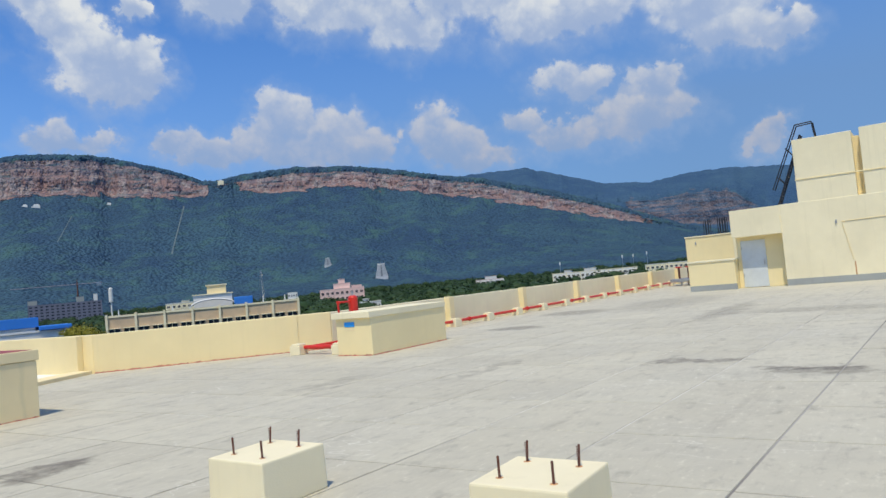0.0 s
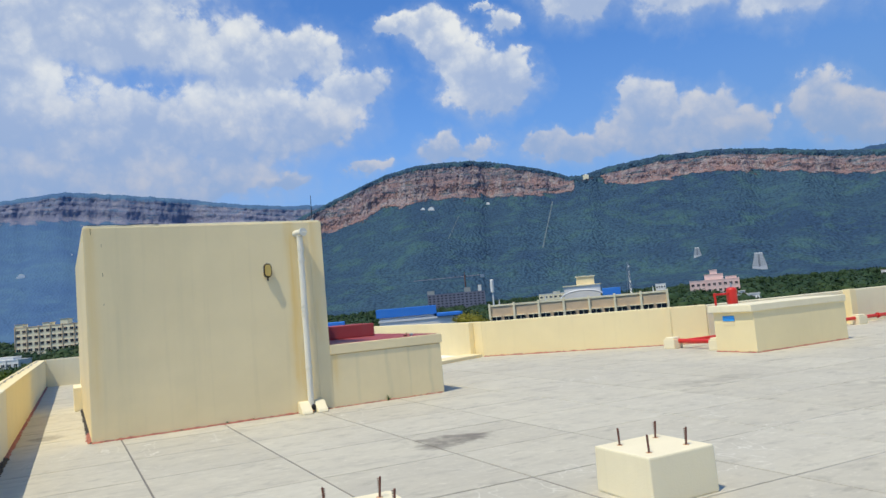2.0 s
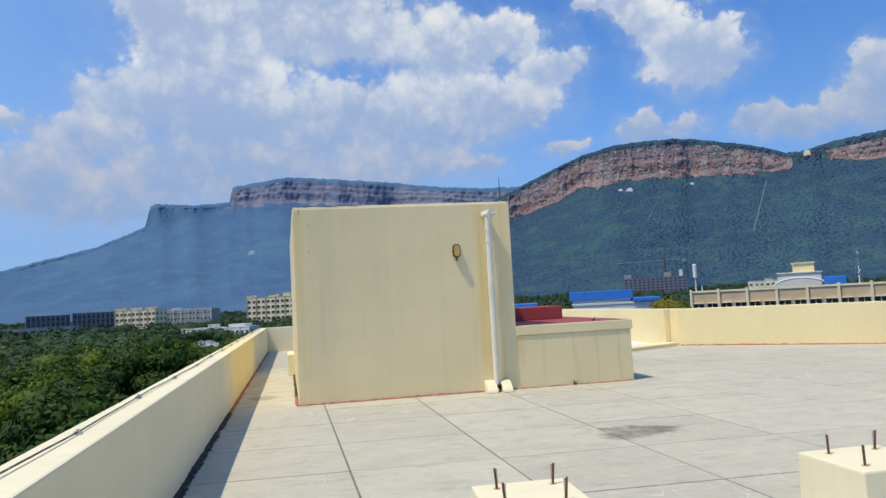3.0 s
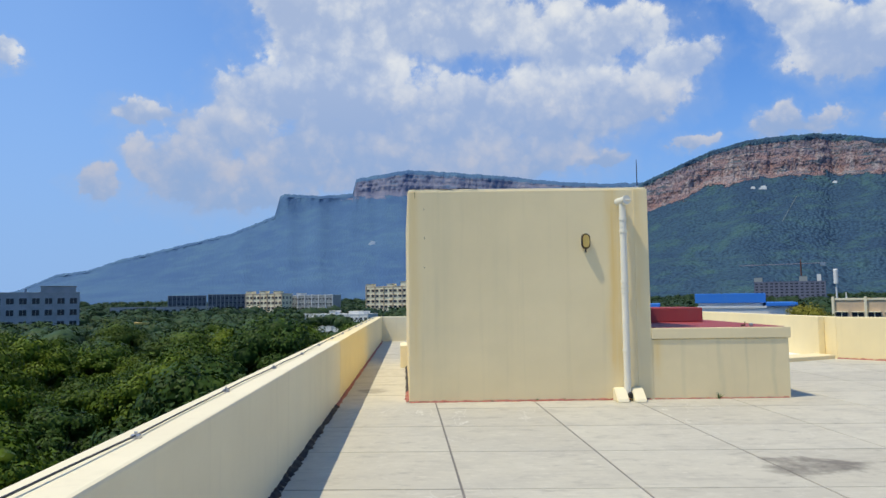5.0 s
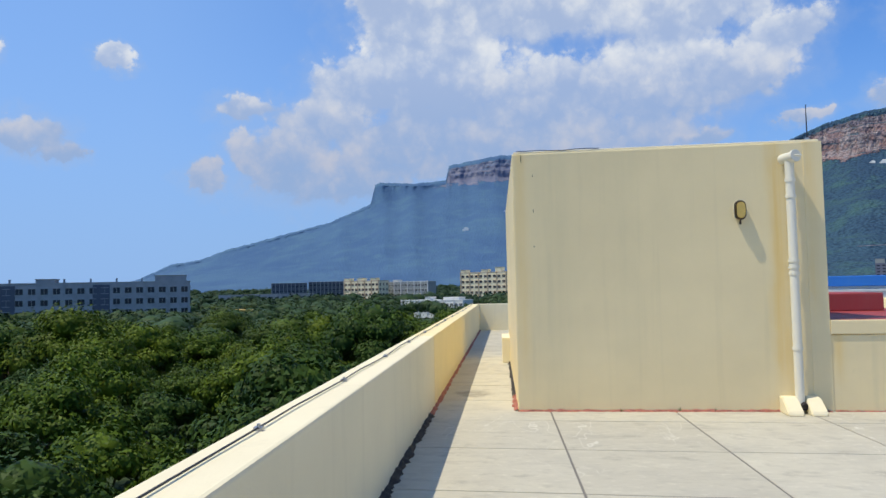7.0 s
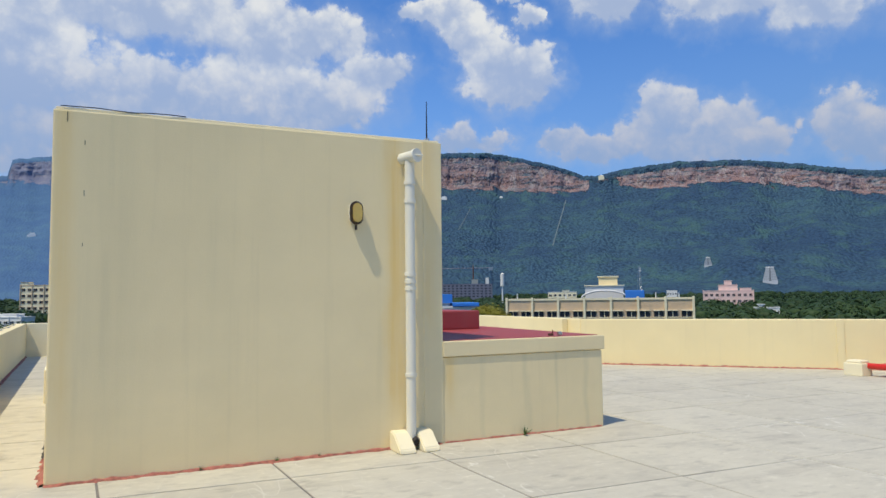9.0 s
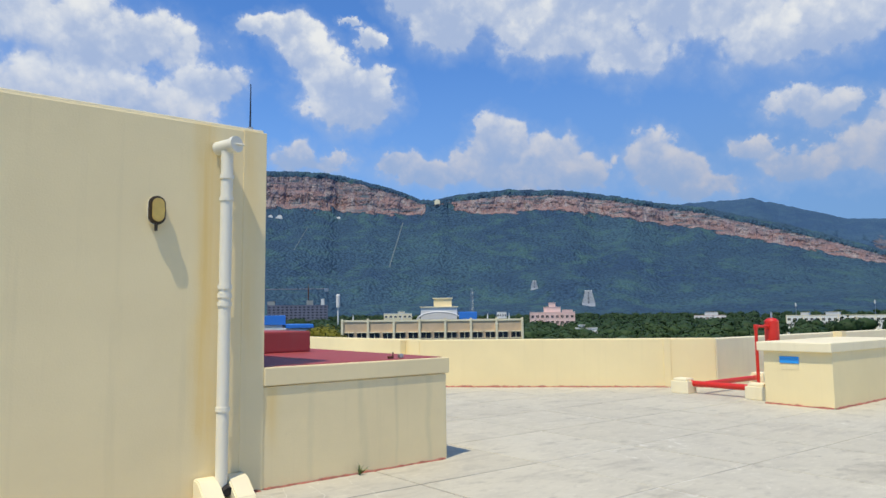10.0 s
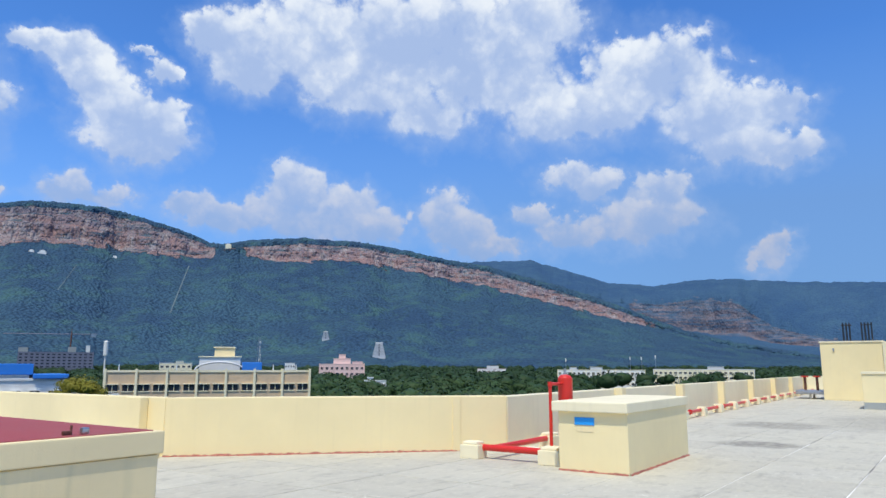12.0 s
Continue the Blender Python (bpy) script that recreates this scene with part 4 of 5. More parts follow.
def house(name, label, at, turn, w, d, z1, storeys, bays, wall, band, storey=3.3, side_bays=0, fins=None, roof_rooms=(), win=0.5, winh=0.42, group=""):
    """A flat-roofed block: its front runs along local x, facing local -y; storeys count down from the roof."""
    ob = thing(name, label, "building", (at[0], at[1], GZ), turn, group)
    H = z1 - GZ
    part("wall", block(0, w, 0, d, 0, H, 0.05), wall, ob)
    part("roof_edge", block(-0.15, w + 0.15, -0.15, d + 0.15, H - 0.35, H, 0.03), band, ob)
    pane = sill = None
    step = w / bays
    spots = [(i, s, 0) for s in range(storeys) for i in range(bays)] + [(i, s, 1) for s in range(storeys) for i in range(side_bays)]
    for i, s, side in spots:
        zc = H - 0.9 - storey * (s + 0.5)
        if pane is None:
            g, f = block(-step * win / 2, step * win / 2, -0.06, 0.02, -storey * winh / 2, storey * winh / 2, 0), bmesh.new()
            q, hh = step * win / 2, storey * winh / 2
            for x0, x1, a, b in ((-q - 0.1, q + 0.1, hh, hh + 0.14), (-q - 0.15, q + 0.15, -hh - 0.14, -hh), (-0.05, 0.05, -hh, hh)):
                block(x0, x1, -0.35 if b > hh else -0.14, 0.02, a, b, 0, 0, f)
            pane = part("window", g, GLASS_DARK, ob)
            sill = part("window_frame", f, band, pane)
            win_ob = pane
        else:
            win_ob = new("window", pane.data)
            win_ob.parent = ob
            fr = new("window_frame", sill.data)
            fr.parent = win_ob
        if side:
            win_ob.location, win_ob.rotation_euler = (w, (i + 0.5) * d / max(1, side_bays), zc), (0, 0, math.pi / 2)
        else:
            win_ob.location = ((i + 0.5) * step, 0, zc)
    if fins:
        for i in range(0, bays + 1, fins):
            part("fin", block(i * step - 0.2, i * step + 0.2, -0.45, 0.02, 0, H + 0.25, 0.03), band, ob)
    for x0, x1, y0, y1, h, m in roof_rooms:
        part("roof_room", block(x0, x1, y0, y1, H - 0.05, H + h, 0.05), m, ob)
        part("room_coping", block(x0 - 0.2, x1 + 0.2, y0 - 0.2, y1 + 0.2, H + h - 0.05, H + h + 0.15, 0.03), band, ob)
    return ob


hall = house("college_hall", "long buff two-storey hall with pale fins and white roof rooms", (67.7, 107.4), -37.4, 33.4, 14, 1.0, 2, 14, OCHRE_WALL, CREAM_PALE, 4.0, 3, 2,
             [(14.5, 21.5, 4, 9, 2.3, WHITE), (17, 20.5, 5, 8, 4.0, CREAM)], 0.72, 0.27)
part("tank_cover", block(21.8, 25.2, 2.5, 5, 13.9, 15.4, 0.1), BLUE_ROOF, hall, "blue sheet roof tank cover")
for x in (2, 11, 27, 31):
    part("finial", rod((x, 0, 13.9), (x, 0, 15.0), 0.14, 0.05), WHITE, hall)
bm = bmesh.new()
for i in range(16):
    a, b = math.pi * i / 16, math.pi * (i + 1) / 16
    rod((18 - 4.2 * math.cos(a), 3, 13.9 + 1.5 * math.sin(a)), (18 - 4.2 * math.cos(b), 3, 13.9 + 1.5 * math.sin(b)), 0.16, seg=8, bm=bm)
part("arched_rail", bm, WHITE, hall)
shed = house("blue_roof_shed", "pale shed with bright blue sheet roofs", (44.3, 106.4), -22, 14.4, 12, -0.1, 1, 6, WHITE, WHITE, 3, 0, None, [(0, 10, 1, 9, 0.6, WHITE)])
part("sheet_roof", block(-0.5, 10.4, 0.2, 10, 13.4, 15.0, 0.1), BLUE_ROOF, shed, "bright blue sheet roof")
part("sheet_roof", block(10.4, 15.0, -0.6, 10, 12.85, 13.5, 0.1), BLUE_ROOF, shed, "bright blue sheet roof")
shed2 = house("blue_roof_shed", "small pale shed with a low blue sheet roof", (33.2, 113), -18, 6.0, 9, -0.4, 1, 3, WHITE, WHITE, 3)
part("sheet_roof", block(-0.4, 6.4, -0.5, 9, 12.6, 13.4, 0.1), BLUE_ROOF, shed2, "bright blue sheet roof")
long_shed = house("pale_workshop", "long low whitewashed workshop below the blue roofs", (36, 100), -20, 26, 8, -2.2, 1, 9, CREAM_PALE, WHITE, 3)
house("pink_building", "pink building with stepped roof rooms among trees", (302, 289), -47, 26, 12, 3.2, 3, 9, PINK_WALL, PINK_WALL, 3.4, 2, 3, [(8, 18, 2, 8, 3, PINK_WALL), (11, 15, 3, 7, 5.5, PINK_WALL), (19, 25, 1, 7, 1.2, PINK_WALL)])
house("white_block", "long white flat-roofed block behind the parapet", (452, 209), -72, 58, 14, -0.2, 3, 18, WHITE, CREAM_PALE, 3.4, 0, 3, [(8, 13, 2, 8, 1.6, WHITE), (22, 30, 2, 8, 1.8, WHITE)])
house("white_block", "pale flat-roofed block with ribbon windows", (476, 150), -76, 62, 14, 0.3, 3, 20, CREAM_PALE, WHITE, 3.2, 0, 5, [(34, 44, 2, 8, 1.6, WHITE)])
house("villa", "small white house among dark trees", (380, 322), -50, 14, 8, -7.4, 1, 5, WHITE, WHITE, 3, 1, None, [(2, 6, 1, 5, 2.2, WHITE)])
house("villa", "low white house with pale upper room", (511, 311), -58, 24, 9, 0.0, 2, 6, WHITE, PINK_WALL, 3, 1, None, [(8, 18, 1, 6, 2.4, WHITE)])
house("villa", "cream house half hidden by trees", (279, 411), -35, 20, 9, 3.8, 2, 6, CREAM_PALE, WHITE, 3, 1, None, [(10, 15, 1, 6, 1.2, CREAM_PALE)])
house("villa", "small white house low among the dark treetops", (184.1, 152.1), -50, 7.2, 6, -2.8, 2, 4, WHITE, WHITE, 2.6, 1, None, [(1, 3, 1, 4, 0.8, WHITE)])
house("villa", "white low house by the wood", (352, 372), -44, 7, 6, 4.0, 2, 4, WHITE, WHITE, 3, 1)
raw = house("unfinished_block", "grey unpainted apartment block under construction", (-172, 160), 27.5, 76, 16, 5.0, 5, 24, GREY_WALL, GREY_WALL, 3.3, 4, None,
            [(12, 18, 1, 8, 1.9, GREY_WALL), (34, 39, 1, 8, 1.0, GREY_WALL), (66, 75, 1, 9, 1.7, GREY_WALL)], 0.58, 0.5)
# dark slabs on the front, coloured as the shade inside stair bays
for x in (24.5, 49):
    part("open_bay", block(x, x + 4.6, -0.1, 0.02, 0, 17.2, 0.05), SHADE_CONCRETE, raw, "flat dark slab for the shade in an open stair bay")
for x in range(20, 66, 7):
    part("column_stub", block(x, x + 0.5, 2, 2.5, 17.9, 19.1, 0.03), GREY_WALL, raw)
part("painted_end", block(-8, 14, -6, -0.2, 0, 18.1, 0.05), CREAM_PALE, raw, "pale painted end wing")
house("apartment_block", "cream apartment block with brown bands", (-120, 430), -20, 26, 12, 6.2, 4, 10, CREAM_PALE, OCHRE_WALL, 3.2, 3, 2, [(0, 4, 0, 5, 1.4, CREAM_PALE), (10, 14, 0, 5, 1.5, CREAM_PALE), (20, 24, 0, 5, 1.4, CREAM_PALE)], 0.55)
house("apartment_block", "grey-white apartment block seen beyond the first", (-93, 437), -18, 29, 12, 5.2, 3, 12, GREY_SKIRT, WHITE, 3.2, 0, 2, [(4, 8, 0, 5, 1.0, WHITE)])
house("apartment_block", "tall cream apartment block with flat stair rooms on its roof", (-43, 414), -22, 36, 12, 9.6, 4, 12, CREAM_PALE, OCHRE_WALL, 3.2, 0, 2, [(0, 4, 0, 5, 1.4, CREAM_PALE), (14, 18, 0, 5, 1.4, CREAM_PALE), (23, 27, 0, 5, 2.6, CREAM_PALE)], 0.55)
house("school_block", "white low school block with arched-looking dark openings", (-62, 320), -22, 33, 10, -4.6, 2, 14, WHITE, WHITE, 2.8, 0, 2, [(13, 16, 0, 5, 1.3, WHITE), (22, 30, 2, 8, 1.0, WHITE)], 0.5)
house("unfinished_building", "dark concrete frame of a building under construction", (-179, 457), 19, 24, 12, 6.0, 3, 9, SHADE_CONCRETE, GREY_SKIRT, 3.2, 0, 1)
house("unfinished_building", "dark unfinished block beside the other frame", (-155, 465), 17, 24, 12, 6.6, 3, 9, SHADE_CONCRETE, GREY_SKIRT, 3.2, 0, 1)
house("unfinished_building", "low grey frame in front of the dark blocks", (-205, 430), 18, 62, 8, -1.2, 1, 14, GREY_WALL, GREY_WALL, 3.0)
house("yellow_hut", "small yellow hut roof among the trees", (-81, 172), 20, 5.6, 5, -3.6, 1, 2, YELLOW_HUT, YELLOW_HUT, 2.5)
house("construction_site", "grey building site under a crane at the hill foot", (374, 814), -26, 74, 14, 17, 5, 14, SITE_CONCRETE, SITE_CONCRETE, 3.4, 0, 2, [(0, 9, 0, 8, 5, GREY_SKIRT), (48, 56, 0, 8, 6, GREY_SKIRT), (66, 70, 0, 6, 8, WHITE)])
crane = thing("tower_crane", "slender tower crane over the building site", "crane", (420, 794, GZ), -26)
part("mast", rod((0, 0, 0), (0, 0, 52), 0.8, seg=4), RUST, crane)
part("jib", rod((-66, 0, 49.5), (26, 0, 50.5), 0.45, seg=4), SITE_CONCRETE, crane)
part("peak", rod((0, 0, 50), (0, 0, 56), 0.6, 0.2, 4), RUST, crane)
part("counterweight", block(20, 25, -1.5, 1.5, 47, 51, 0.2), STEEL, crane)
wt = thing("water_tower", "slender pole with a white cylindrical tank", "water tower", (202, 341.7, GZ))
part("pole", rod((0, 0, 0), (0, 0, 20), 0.5, 0.4, 10), WHITE, wt)
part("tank", rod((0, 0, 20), (0, 0, 27), 1.1, seg=16), WHITE, wt)
part("cap", rod((0, 0, 27), (0, 0, 27.5), 1.1, 0.4, 16), WHITE, wt)
lm = thing("lattice_mast", "pale lattice telecom mast above the trees", "mast", (394.5, 449, GZ))
for a in range(4):
    x, y = (-1 if a % 2 else 1), (-1 if a < 2 else 1)
    part("leg", rod((x * 1.8, y * 1.8, 0), (x * 0.5, y * 0.5, 38), 0.14, seg=6), STEEL, lm)
for i in range(12):
    k, k2 = 1.8 - 1.3 * i / 12, 1.8 - 1.3 * (i + 1) / 12
    part("brace", rod((-k, -k, i * 3.1), (k2, -k2, i * 3.1 + 3.1), 0.1, seg=5), STEEL, lm)
part("dish", rod((0, -1, 34), (0, -1.3, 34), 0.9, seg=12), WHITE, lm)
for x, y, h in ((457, 205, 8), (473.5, 165, 9), (476, 158, 9), (481, 150, 10)):
    an = thing("roof_antenna", "white panel antenna on a thin roof pole", "antenna", (x, y, -0.5), group="roof antennas")
    part("pole", rod((0, 0, 0), (0, 0, h), 0.16, seg=8), STEEL, an)
    part("panel", block(-0.5, 0.5, -0.3, 0.3, h - 2.2, h, 0.1), WHITE, an)
    bpy.context.view_layer.update()


def gopuram(at, turn, base, top, h):
    g = thing("temple_gateway_tower", "pale stepped temple gateway tower on the hill slope", "temple tower", at, turn, "temple towers")
    n = 8
    part("base", block(-base / 2 * 1.02, base / 2 * 1.02, -base / 3, base / 3, -30, h * 0.1, 0.1), TOWER_STONE, g)
    for i in range(n):
        k = base + (top - base) * i / (n - 1)
        z0 = h * 0.1 + h * 0.78 * i / n
        part("tier", block(-k / 2, k / 2, -k / 3, k / 3, z0, z0 + h * 0.075, 0.1), TOWER_STONE, g)
        part("tier_cornice", block(-k / 2 - 0.4, k / 2 + 0.4, -k / 3 - 0.4, k / 3 + 0.4, z0 + h * 0.07, z0 + h * 0.0985, 0.1), GREY_SKIRT, g)
        # no recess: a dark block on each tier gives the niche its shade
        part("niche", block(-k * 0.08, k * 0.08, -k / 3 - 0.25, -k / 3 + 0.1, z0 + h * 0.008, z0 + h * 0.06, 0), SHADE_CONCRETE, g)
    part("crown", block(-top / 2, top / 2, -top / 4, top / 4, h * 0.88, h * 0.97, 0.6), TOWER_STONE, g)
    for i in range(5):
        part("finial", rod(((i - 2) * top / 5, 0, h * 0.96), ((i - 2) * top / 5, 0, h), 0.5, 0.1, 8), WHITE, g)
    return g


def sized(spot, degrees_wide):
    return math.hypot(spot.x, spot.y) * math.tan(radians(degrees_wide))


for az, el, wide in ((50.4, 0.80, 1.0), (46.1, 2.15, 0.56)):
    q = on_slope(near_hill, az, el, 950, 2200)
    w = sized(q, wide)
    gopuram((q.x, q.y, q.z), -az, w, w * 0.58, w * 1.2)

# pale shrines and a stairway on the slope
for az, el, wide in ((24.7, 8.0, 0.3), (25.4, 7.95, 0.45), (30.1, 7.95, 0.28), (-5.3, 4.5, 0.45), (-2.1, 6.0, 0.12)):
    hill = near_hill if az > 10 else far_hill
    q = on_slope(hill, az, el, 950, 2290 if az > 10 else 3480)
    w = sized(q, wide)
    s = thing("hill_shrine", "small white shrine on the wooded slope", "shrine", tuple(q), -az, "white shrines on the slope")
    part("hall", block(-w / 2, w / 2, -w / 4, w / 4, -w / 2, w * 0.32, 0.2), WHITE, s)
    part("roof", block(-w / 3, w / 3, -w / 5, w / 5, w * 0.32, w * 0.5, 0.3), WHITE, s)
    part("porch", block(-w * 0.7, -w / 2, -w / 5, w / 6, -w / 2, w * 0.12, 0.2), WHITE, s)
q = on_slope(near_hill, 38.2, 9.2, 2000, 2420)
s = thing("hill_shrine", "pale building in the saddle of the hill", "shrine", (q.x, q.y, q.z), -38, "white shrines on the slope")
part("hall", block(-9, 9, -5, 5, -12, 4.5, 0.3), CREAM_PALE, s)
part("roof", block(-4, 5, -4, 4, 4.5, 7.5, 0.3), WHITE, s)
for name, label, a0, e0, a1, e1, w in (("pilgrim_stair", "pale stairway climbing straight up the wooded hill", 34.25, 4.0, 35.35, 7.6, 1.5), ("hill_track", "faint track on the wooded hill", 26.6, 5.4, 27.6, 7.2, 0.8)):
    bm, last = bmesh.new(), None
    for k in range(60):
        f = k / 59
        q = on_slope(near_hill, a0 + (a1 - a0) * f, e0 + (e1 - e0) * f, 950, 2290)
        row = [bm.verts.new(q + Vector((-w, 0.5 * w, 1.2))), bm.verts.new(q + Vector((w, -0.5 * w, 1.2)))]
        if last:
            bm.faces.new((last[0], last[1], row[1], row[0]))
        last = row
    tagged(part(name, bm, WORN_STEPS), label, "path", kind="structure")

# ---- trees ----


def leaf_cloud(rng, centres, radii, count, size, flat=0.75):
    """Three-cornered leaves thrown over the shells of several lobes; returns corner points."""
    k = rng.integers(0, len(centres), count)
    v = rng.normal(size=(count, 3))
    v /= np.linalg.norm(v, axis=1)[:, None]
    v[:, 2] = np.where(v[:, 2] < -0.25, -v[:, 2] * 0.7, v[:, 2])
    rad = radii[k] * rng.uniform(0.76, 1.08, count)
    p = centres[k] + v * rad[:, None] * np.array([1, 1, flat])
    nrm = v + rng.normal(scale=0.26, size=(count, 3)) + np.array([0, 0, 0.1])
    nrm /= np.linalg.norm(nrm, axis=1)[:, None]
    t = np.cross(nrm, rng.normal(size=(count, 3)))
    t /= np.linalg.norm(t, axis=1)[:, None]
    b = np.cross(nrm, t)
    s = size * rng.uniform(0.55, 1.25, count)[:, None]
    return np.stack([p - t * s, p - b * s * 0.75 + nrm * s * 0.15, p + t * s * 0.9 + b * s * 0.45], axis=1)


def leaves_mesh(name, q, mat, parent=None):
    me = bpy.data.meshes.new(name)
    n = len(q)
    me.vertices.add(3 * n)
    me.vertices.foreach_set("co", q.reshape(-1).astype(np.float32))
    me.loops.add(3 * n)
    me.loops.foreach_set("vertex_index", np.arange(3 * n, dtype=np.int32))
    me.polygons.add(n)
    me.polygons.foreach_set("loop_start", np.arange(0, 3 * n, 3, dtype=np.int32))
    me.materials.append(mat)
    me.update(calc_edges=True)
    ob = new(name, me)
    if parent is not None:
        ob.parent = parent
    return ob


def tree(seed, R, H, mat, label, leaves=6200, size=0.155):
    rng = np.random.default_rng(seed)
    ob = thing("tree", label, "tree", group="wood beside the building")
    lobes, radii = [(0, 0, H - R * 0.55)], [R * 0.6]
    bm = rod((0, 0, -0.2), (0.15, 0.1, H * 0.5), 0.24, 0.15, 8)
    for i in range(15):
        a, s = i * 2.4 + rng.uniform(-0.4, 0.4), math.sqrt((i + 0.7) / 15) * R * 0.88
        c = (s * math.cos(a), s * math.sin(a), H - R * 0.5 - 0.2 * s * s + rng.uniform(-0.7, 0.6))
        lobes.append(c)
        radii.append(R * rng.uniform(0.24, 0.44))
        if i % 2:
            rod((0.12, 0.08, H * rng.uniform(0.32, 0.48)), c, 0.09, 0.025, 6, bm)
    part("trunk", bm, BARK, ob)
    heart = bmesh.new()
    for c, r in zip(lobes, radii):
        bmesh.ops.create_icosphere(heart, subdivisions=2 if leaves > 9000 else 1, radius=r * (0.42 if leaves > 9000 else 0.6), matrix=Matrix.Translation(c) @ Matrix.Diagonal((1, 1, 0.75, 1)))
    for v in heart.verts:
        v.co += v.co.normalized() * 0.3 * noise.noise(v.co * 1.7)
    crown = leaves_mesh("crown", leaf_cloud(rng, np.array(lobes), np.array(radii), leaves, size), mat, ob)
    part("inner_foliage", heart, mat, crown, smooth=True)
    return ob


protos = [tree(s, R, H, m, l) for s, R, H, m, l in (
    (1, 3.6, 9.2, LEAF, "broad green leafy tree with rounded crown"), (2, 4.2, 10.0, LEAF_DARK, "tall dark green tree with dense crown"),
    (3, 3.2, 8.4, LEAF, "mid-green tree with loose crown"), (4, 3.9, 9.4, LEAF, "spreading green tree with lumpy crown"), (5, 3.4, 8.8, LEAF_DARK, "dark green tree with uneven crown"))]
near_protos = [tree(s, R, H, m, l, 36000, 0.085) for s, R, H, m, l in (
    (11, 3.7, 9.3, LEAF, "leafy green tree close under the parapet"), (12, 4.2, 9.8, LEAF_DARK, "dense dark green tree close under the parapet"), (13, 3.3, 8.6, LEAF, "light green tree close under the parapet"))]
rng = random.Random(21)
spots = []
for iy in range(-3, 33):
    for ix in range(16):
        x, y = -7.5 - ix * 6.7 + rng.uniform(-2.1, 2.1) + (2.9 if iy % 2 else 0), -6 + iy * 6.2 + rng.uniform(-2.1, 2.1)
        if x > -4.5 - max(0, y) * 0.05 or math.hypot(x, y + 10) > 125 or x < -(y + 34) * 1.05 - 6:
            continue
        spots.append((x, y))
rng.shuffle(spots)
spots.sort(key=lambda p: math.hypot(p[0], p[1] + 10))
spots = spots[:225]
for i, (x, y) in enumerate(spots):
    m = pose(x, y, GZ - rng.uniform(0, 0.8), 0, 0, rng.uniform(0, 360))
    close = i < 20
    if close and i < 3:
        near_protos[i].matrix_world = m
    elif 20 <= i < 25:
        protos[i - 20].matrix_world = m
    else:
        o = copy_thing(rng.choice(near_protos if close else protos), m)
        k = rng.uniform(0.72, 1.45)
        o.scale = (k, k, k * rng.uniform(0.85, 1.12))
bushy = tree(9, 3.2, 14.0, LEAF_YELLOW, "yellow-green bushy tree before the hall", 5200)
bushy.matrix_world = pose(47.5, 77, GZ)
tagged(bushy, group="wood towards the hills")


def woods(name, label, seed, count, r0, r1, a0, a1, R, H, n, size, mat):
    g = np.random.default_rng(seed)
    r = np.sqrt(g.uniform(r0 * r0, r1 * r1, count))
    a = np.radians(g.uniform(a0, a1, count))
    x, y = r * np.sin(a), r * np.cos(a)
    keep = (x < -8) | (y > 24) | (x > 62)
    clear = [((58, 95), 22), ((80, 93), 22), ((46, 106), 16)]
    deg = np.degrees(a)
    keep &= ~((deg > 63) & (deg < 83) & (r > 180) & (r < 470) & (g.uniform(size=count) < 0.85))
    keep &= ~((deg > -13) & (deg < -3.5) & (r > 120) & (r < 312) & (g.uniform(size=count) < 0.8))
    for (cx, cy), rr in clear:
        keep &= np.hypot(x - cx, y - cy) > rr
    x, y = x[keep], y[keep]
    rad = R * g.uniform(0.7, 1.3, len(x))
    cz = GZ + H * g.uniform(0.8, 1.12, len(x)) - rad * 0.5 + np.maximum(0, np.hypot(x, y) - 800) * 0.03
    centres = np.stack([x, y, cz], axis=1)
    q = leaf_cloud(g, centres, rad, n * len(x), size, 0.65)
    wood = tagged(leaves_mesh(name, q, mat), label, "trees", kind="stuff")
    ball = bmesh.new()
    bmesh.ops.create_icosphere(ball, subdivisions=1, radius=0.84)
    bv, bf = np.array([v.co for v in ball.verts]) * (1, 1, 0.65), np.array([[v.index for v in f.verts] for f in ball.faces])
    ball.free()
    jit = g.uniform(0.85, 1.12, (len(x), len(bv), 1))
    vs = (centres[:, None, :] + bv[None] * jit * rad[:, None, None]).reshape(-1, 3)
    fs = (bf[None] + (np.arange(len(x)) * len(bv))[:, None, None]).reshape(-1, 3)
    me = bpy.data.meshes.new("inner_foliage")
    me.from_pydata(vs.tolist(), [], fs.tolist())
    me.materials.append(mat)
    me.shade_smooth()
    tagged(new("inner_foliage", me), kind="stuff").parent = wood
    return wood


woods("middle_wood", "dark green treetops of the near plain", 31, 2000, 95, 300, -50, 96, 4.4, 9.2, 110, 0.55, FAR_LEAF)
woods("far_wood", "belt of dark treetops towards the hill foot", 32, 4700, 280, 1000, -48, 96, 6.3, 10.5, 52, 1.1, FAR_LEAF)

# ---- deck panels ----
PX, PY, GAP = 1.62, 1.54, 0.0075


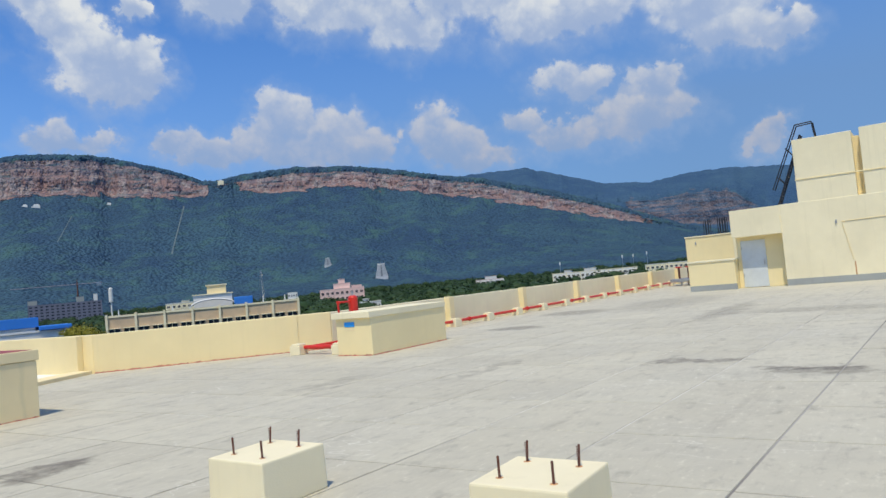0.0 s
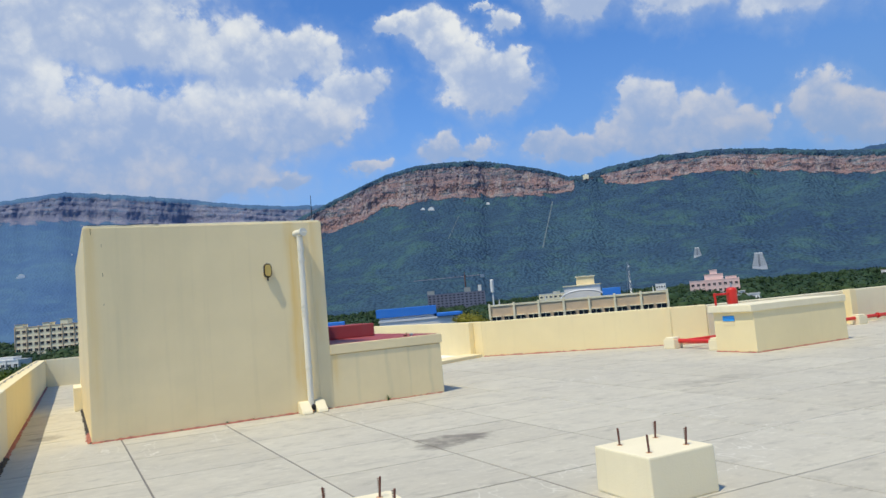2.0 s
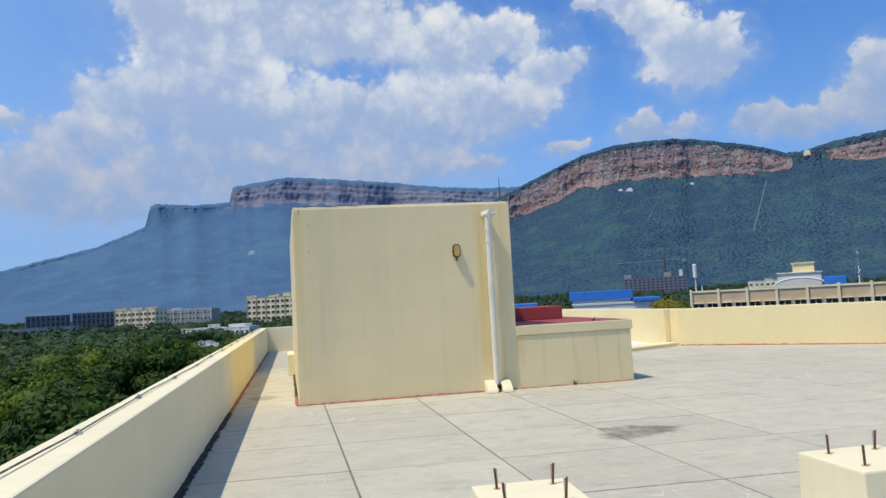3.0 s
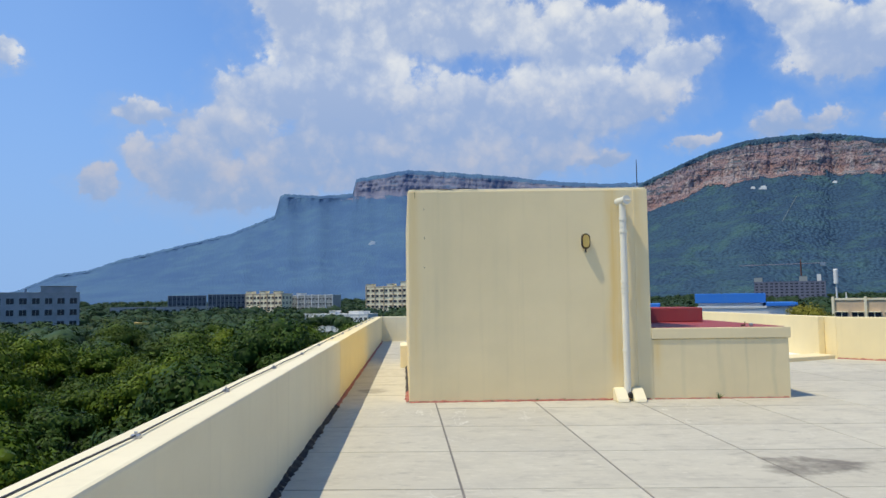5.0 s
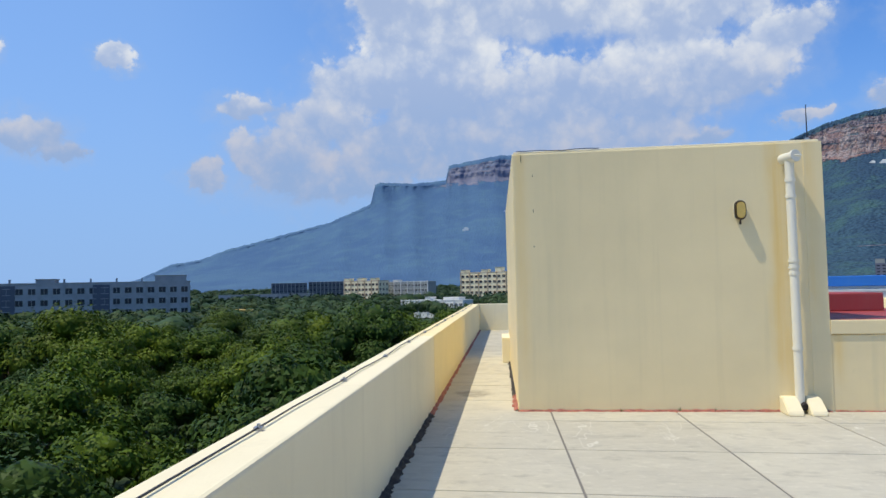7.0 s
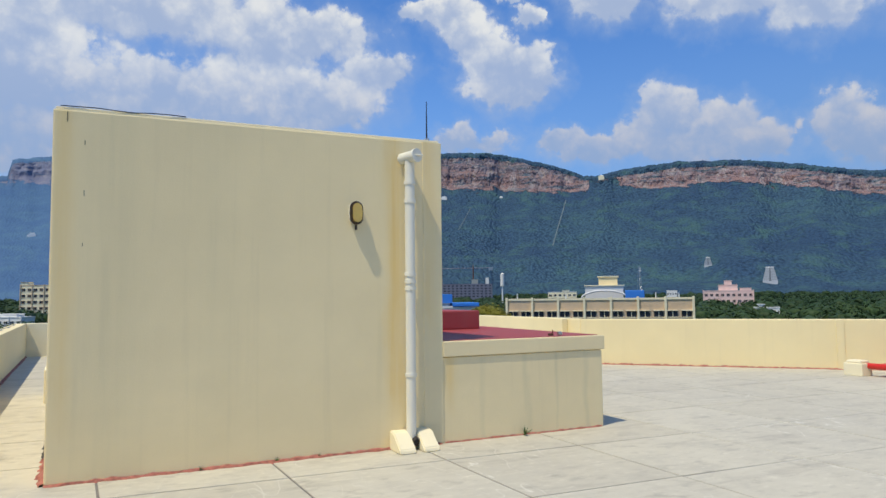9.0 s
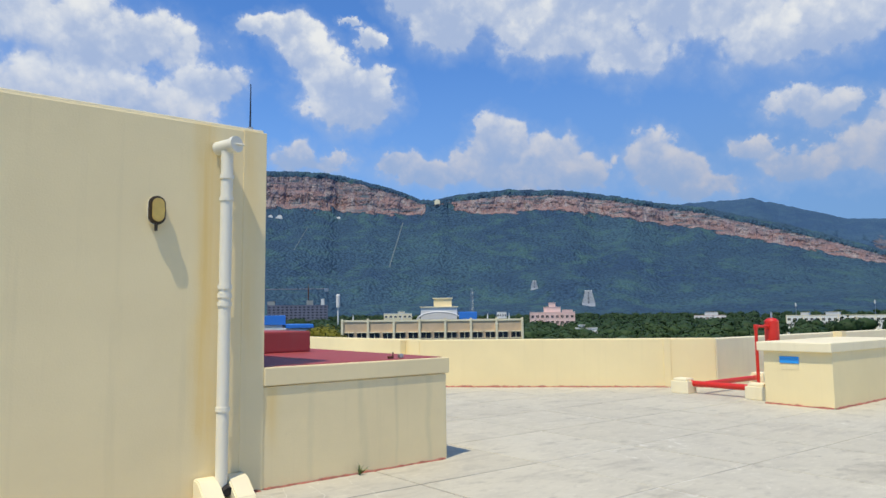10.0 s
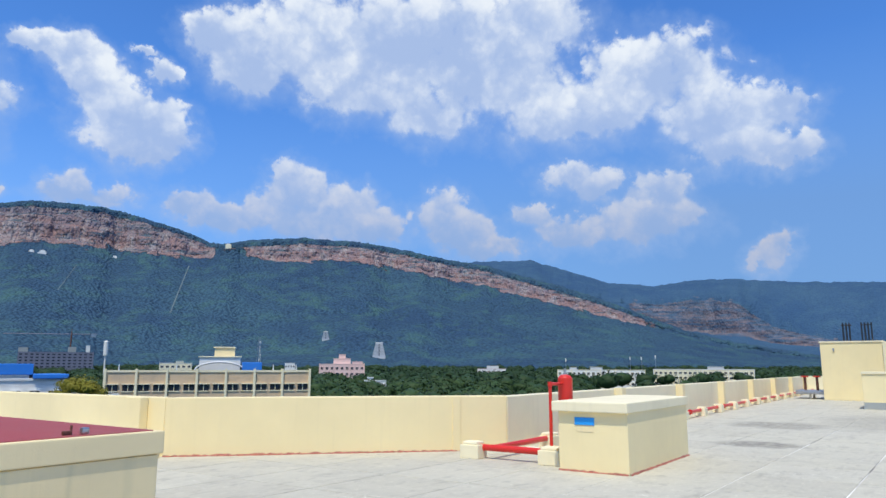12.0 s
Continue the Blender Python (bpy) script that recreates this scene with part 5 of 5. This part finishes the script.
def panel_mesh(corners):
    c = Vector((sum(p[0] for p in corners) / len(corners), sum(p[1] for p in corners) / len(corners)))
    bm = bmesh.new()
    lo, hi = [], []
    for p in corners:
        v = Vector(p) - c
        lo.append(bm.verts.new((v.x, v.y, -0.02)))
        u = v * (1 - 0.008 / max(0.02, v.length))
        hi.append(bm.verts.new((u.x, u.y, 0.0)))
    n = len(corners)
    for i in range(n):
        bm.faces.new((lo[i], lo[(i + 1) % n], hi[(i + 1) % n], hi[i]))
    bm.faces.new(hi)
    bmesh.ops.recalc_face_normals(bm, faces=bm.faces)
    me = bpy.data.meshes.new("panel")
    bm.to_mesh(me)
    bm.free()
    me.materials.append(CONCRETE)
    return me, c


def cut(poly, n, d):
    """Keep the part of poly where n . p <= d."""
    out = []
    for i, p in enumerate(poly):
        q = poly[(i + 1) % len(poly)]
        dp, dq = n[0] * p[0] + n[1] * p[1] - d, n[0] * q[0] + n[1] * q[1] - d
        if dp <= 0:
            out.append(p)
        if dp * dq < 0:
            t = dp / (dp - dq)
            out.append((p[0] + t * (q[0] - p[0]), p[1] + t * (q[1] - p[1])))
    return out


def deck_point(u, v):
    """Grid of the deck: the long joints lean a little to the west, the cross joints a little to the south."""
    y = v - 0.03 * u
    return u - SK * y * max(0.0, 1 - max(0, u) / 14), y


rng = random.Random(77)
whole, rest_v, rest_f, near = None, [], [], []
for i in range(-2, 36):
    for j in range(-21, 12):
        u0, v0 = 0.43 + PX * i, -0.65 + PY * j
        poly = [deck_point(u0 + GAP, v0 + GAP), deck_point(u0 + PX - GAP, v0 + GAP), deck_point(u0 + PX - GAP, v0 + PY - GAP), deck_point(u0 + GAP, v0 + PY - GAP)]
        cx, cy = sum(p[0] for p in poly) / 4, sum(p[1] for p in poly) / 4
        poly = cut(poly, (-1, -0.037), 1.2)
        poly = cut(poly, (0, 1), 17.1) if poly else poly
        if poly and cx + cy > 14 and cx < 16:
            poly = cut(poly, (0.7071, 0.7071), 12.86)
        elif poly and cx >= 16:
            poly = cut(poly, (0, 1), 2.16)
        if poly and cy > 6.5:
            poly = cut(poly, (1, 0.06), 11.5)
        if len(poly) < 3 or cx > 57.5:
            continue
        near.append((math.hypot(cx - 5, (cy + 6) * 1.1), poly))
near.sort(key=lambda t: t[0])
for k, (_, poly) in enumerate(near):
    z = rng.uniform(-0.0015, 0.002)
    if k < 300:
        me, c = panel_mesh(poly)
        ob = new("panel", me)
        ob.parent = floor
        ob.location = (c.x, c.y, z)
    else:
        b0 = len(rest_v)
        rest_v += [(*p, z) for p in poly] + [(*p, -0.02) for p in poly]
        n = len(poly)
        rest_f.append(tuple(range(b0, b0 + n)))
        rest_f += [(b0 + q, b0 + n + q, b0 + n + (q + 1) % n, b0 + (q + 1) % n) for q in range(n)]
me = bpy.data.meshes.new("far_panels")
me.from_pydata(rest_v, [], rest_f)
me.materials.append(CONCRETE)
ob = tagged(new("far_panels", me), kind="stuff")
ob.parent = floor
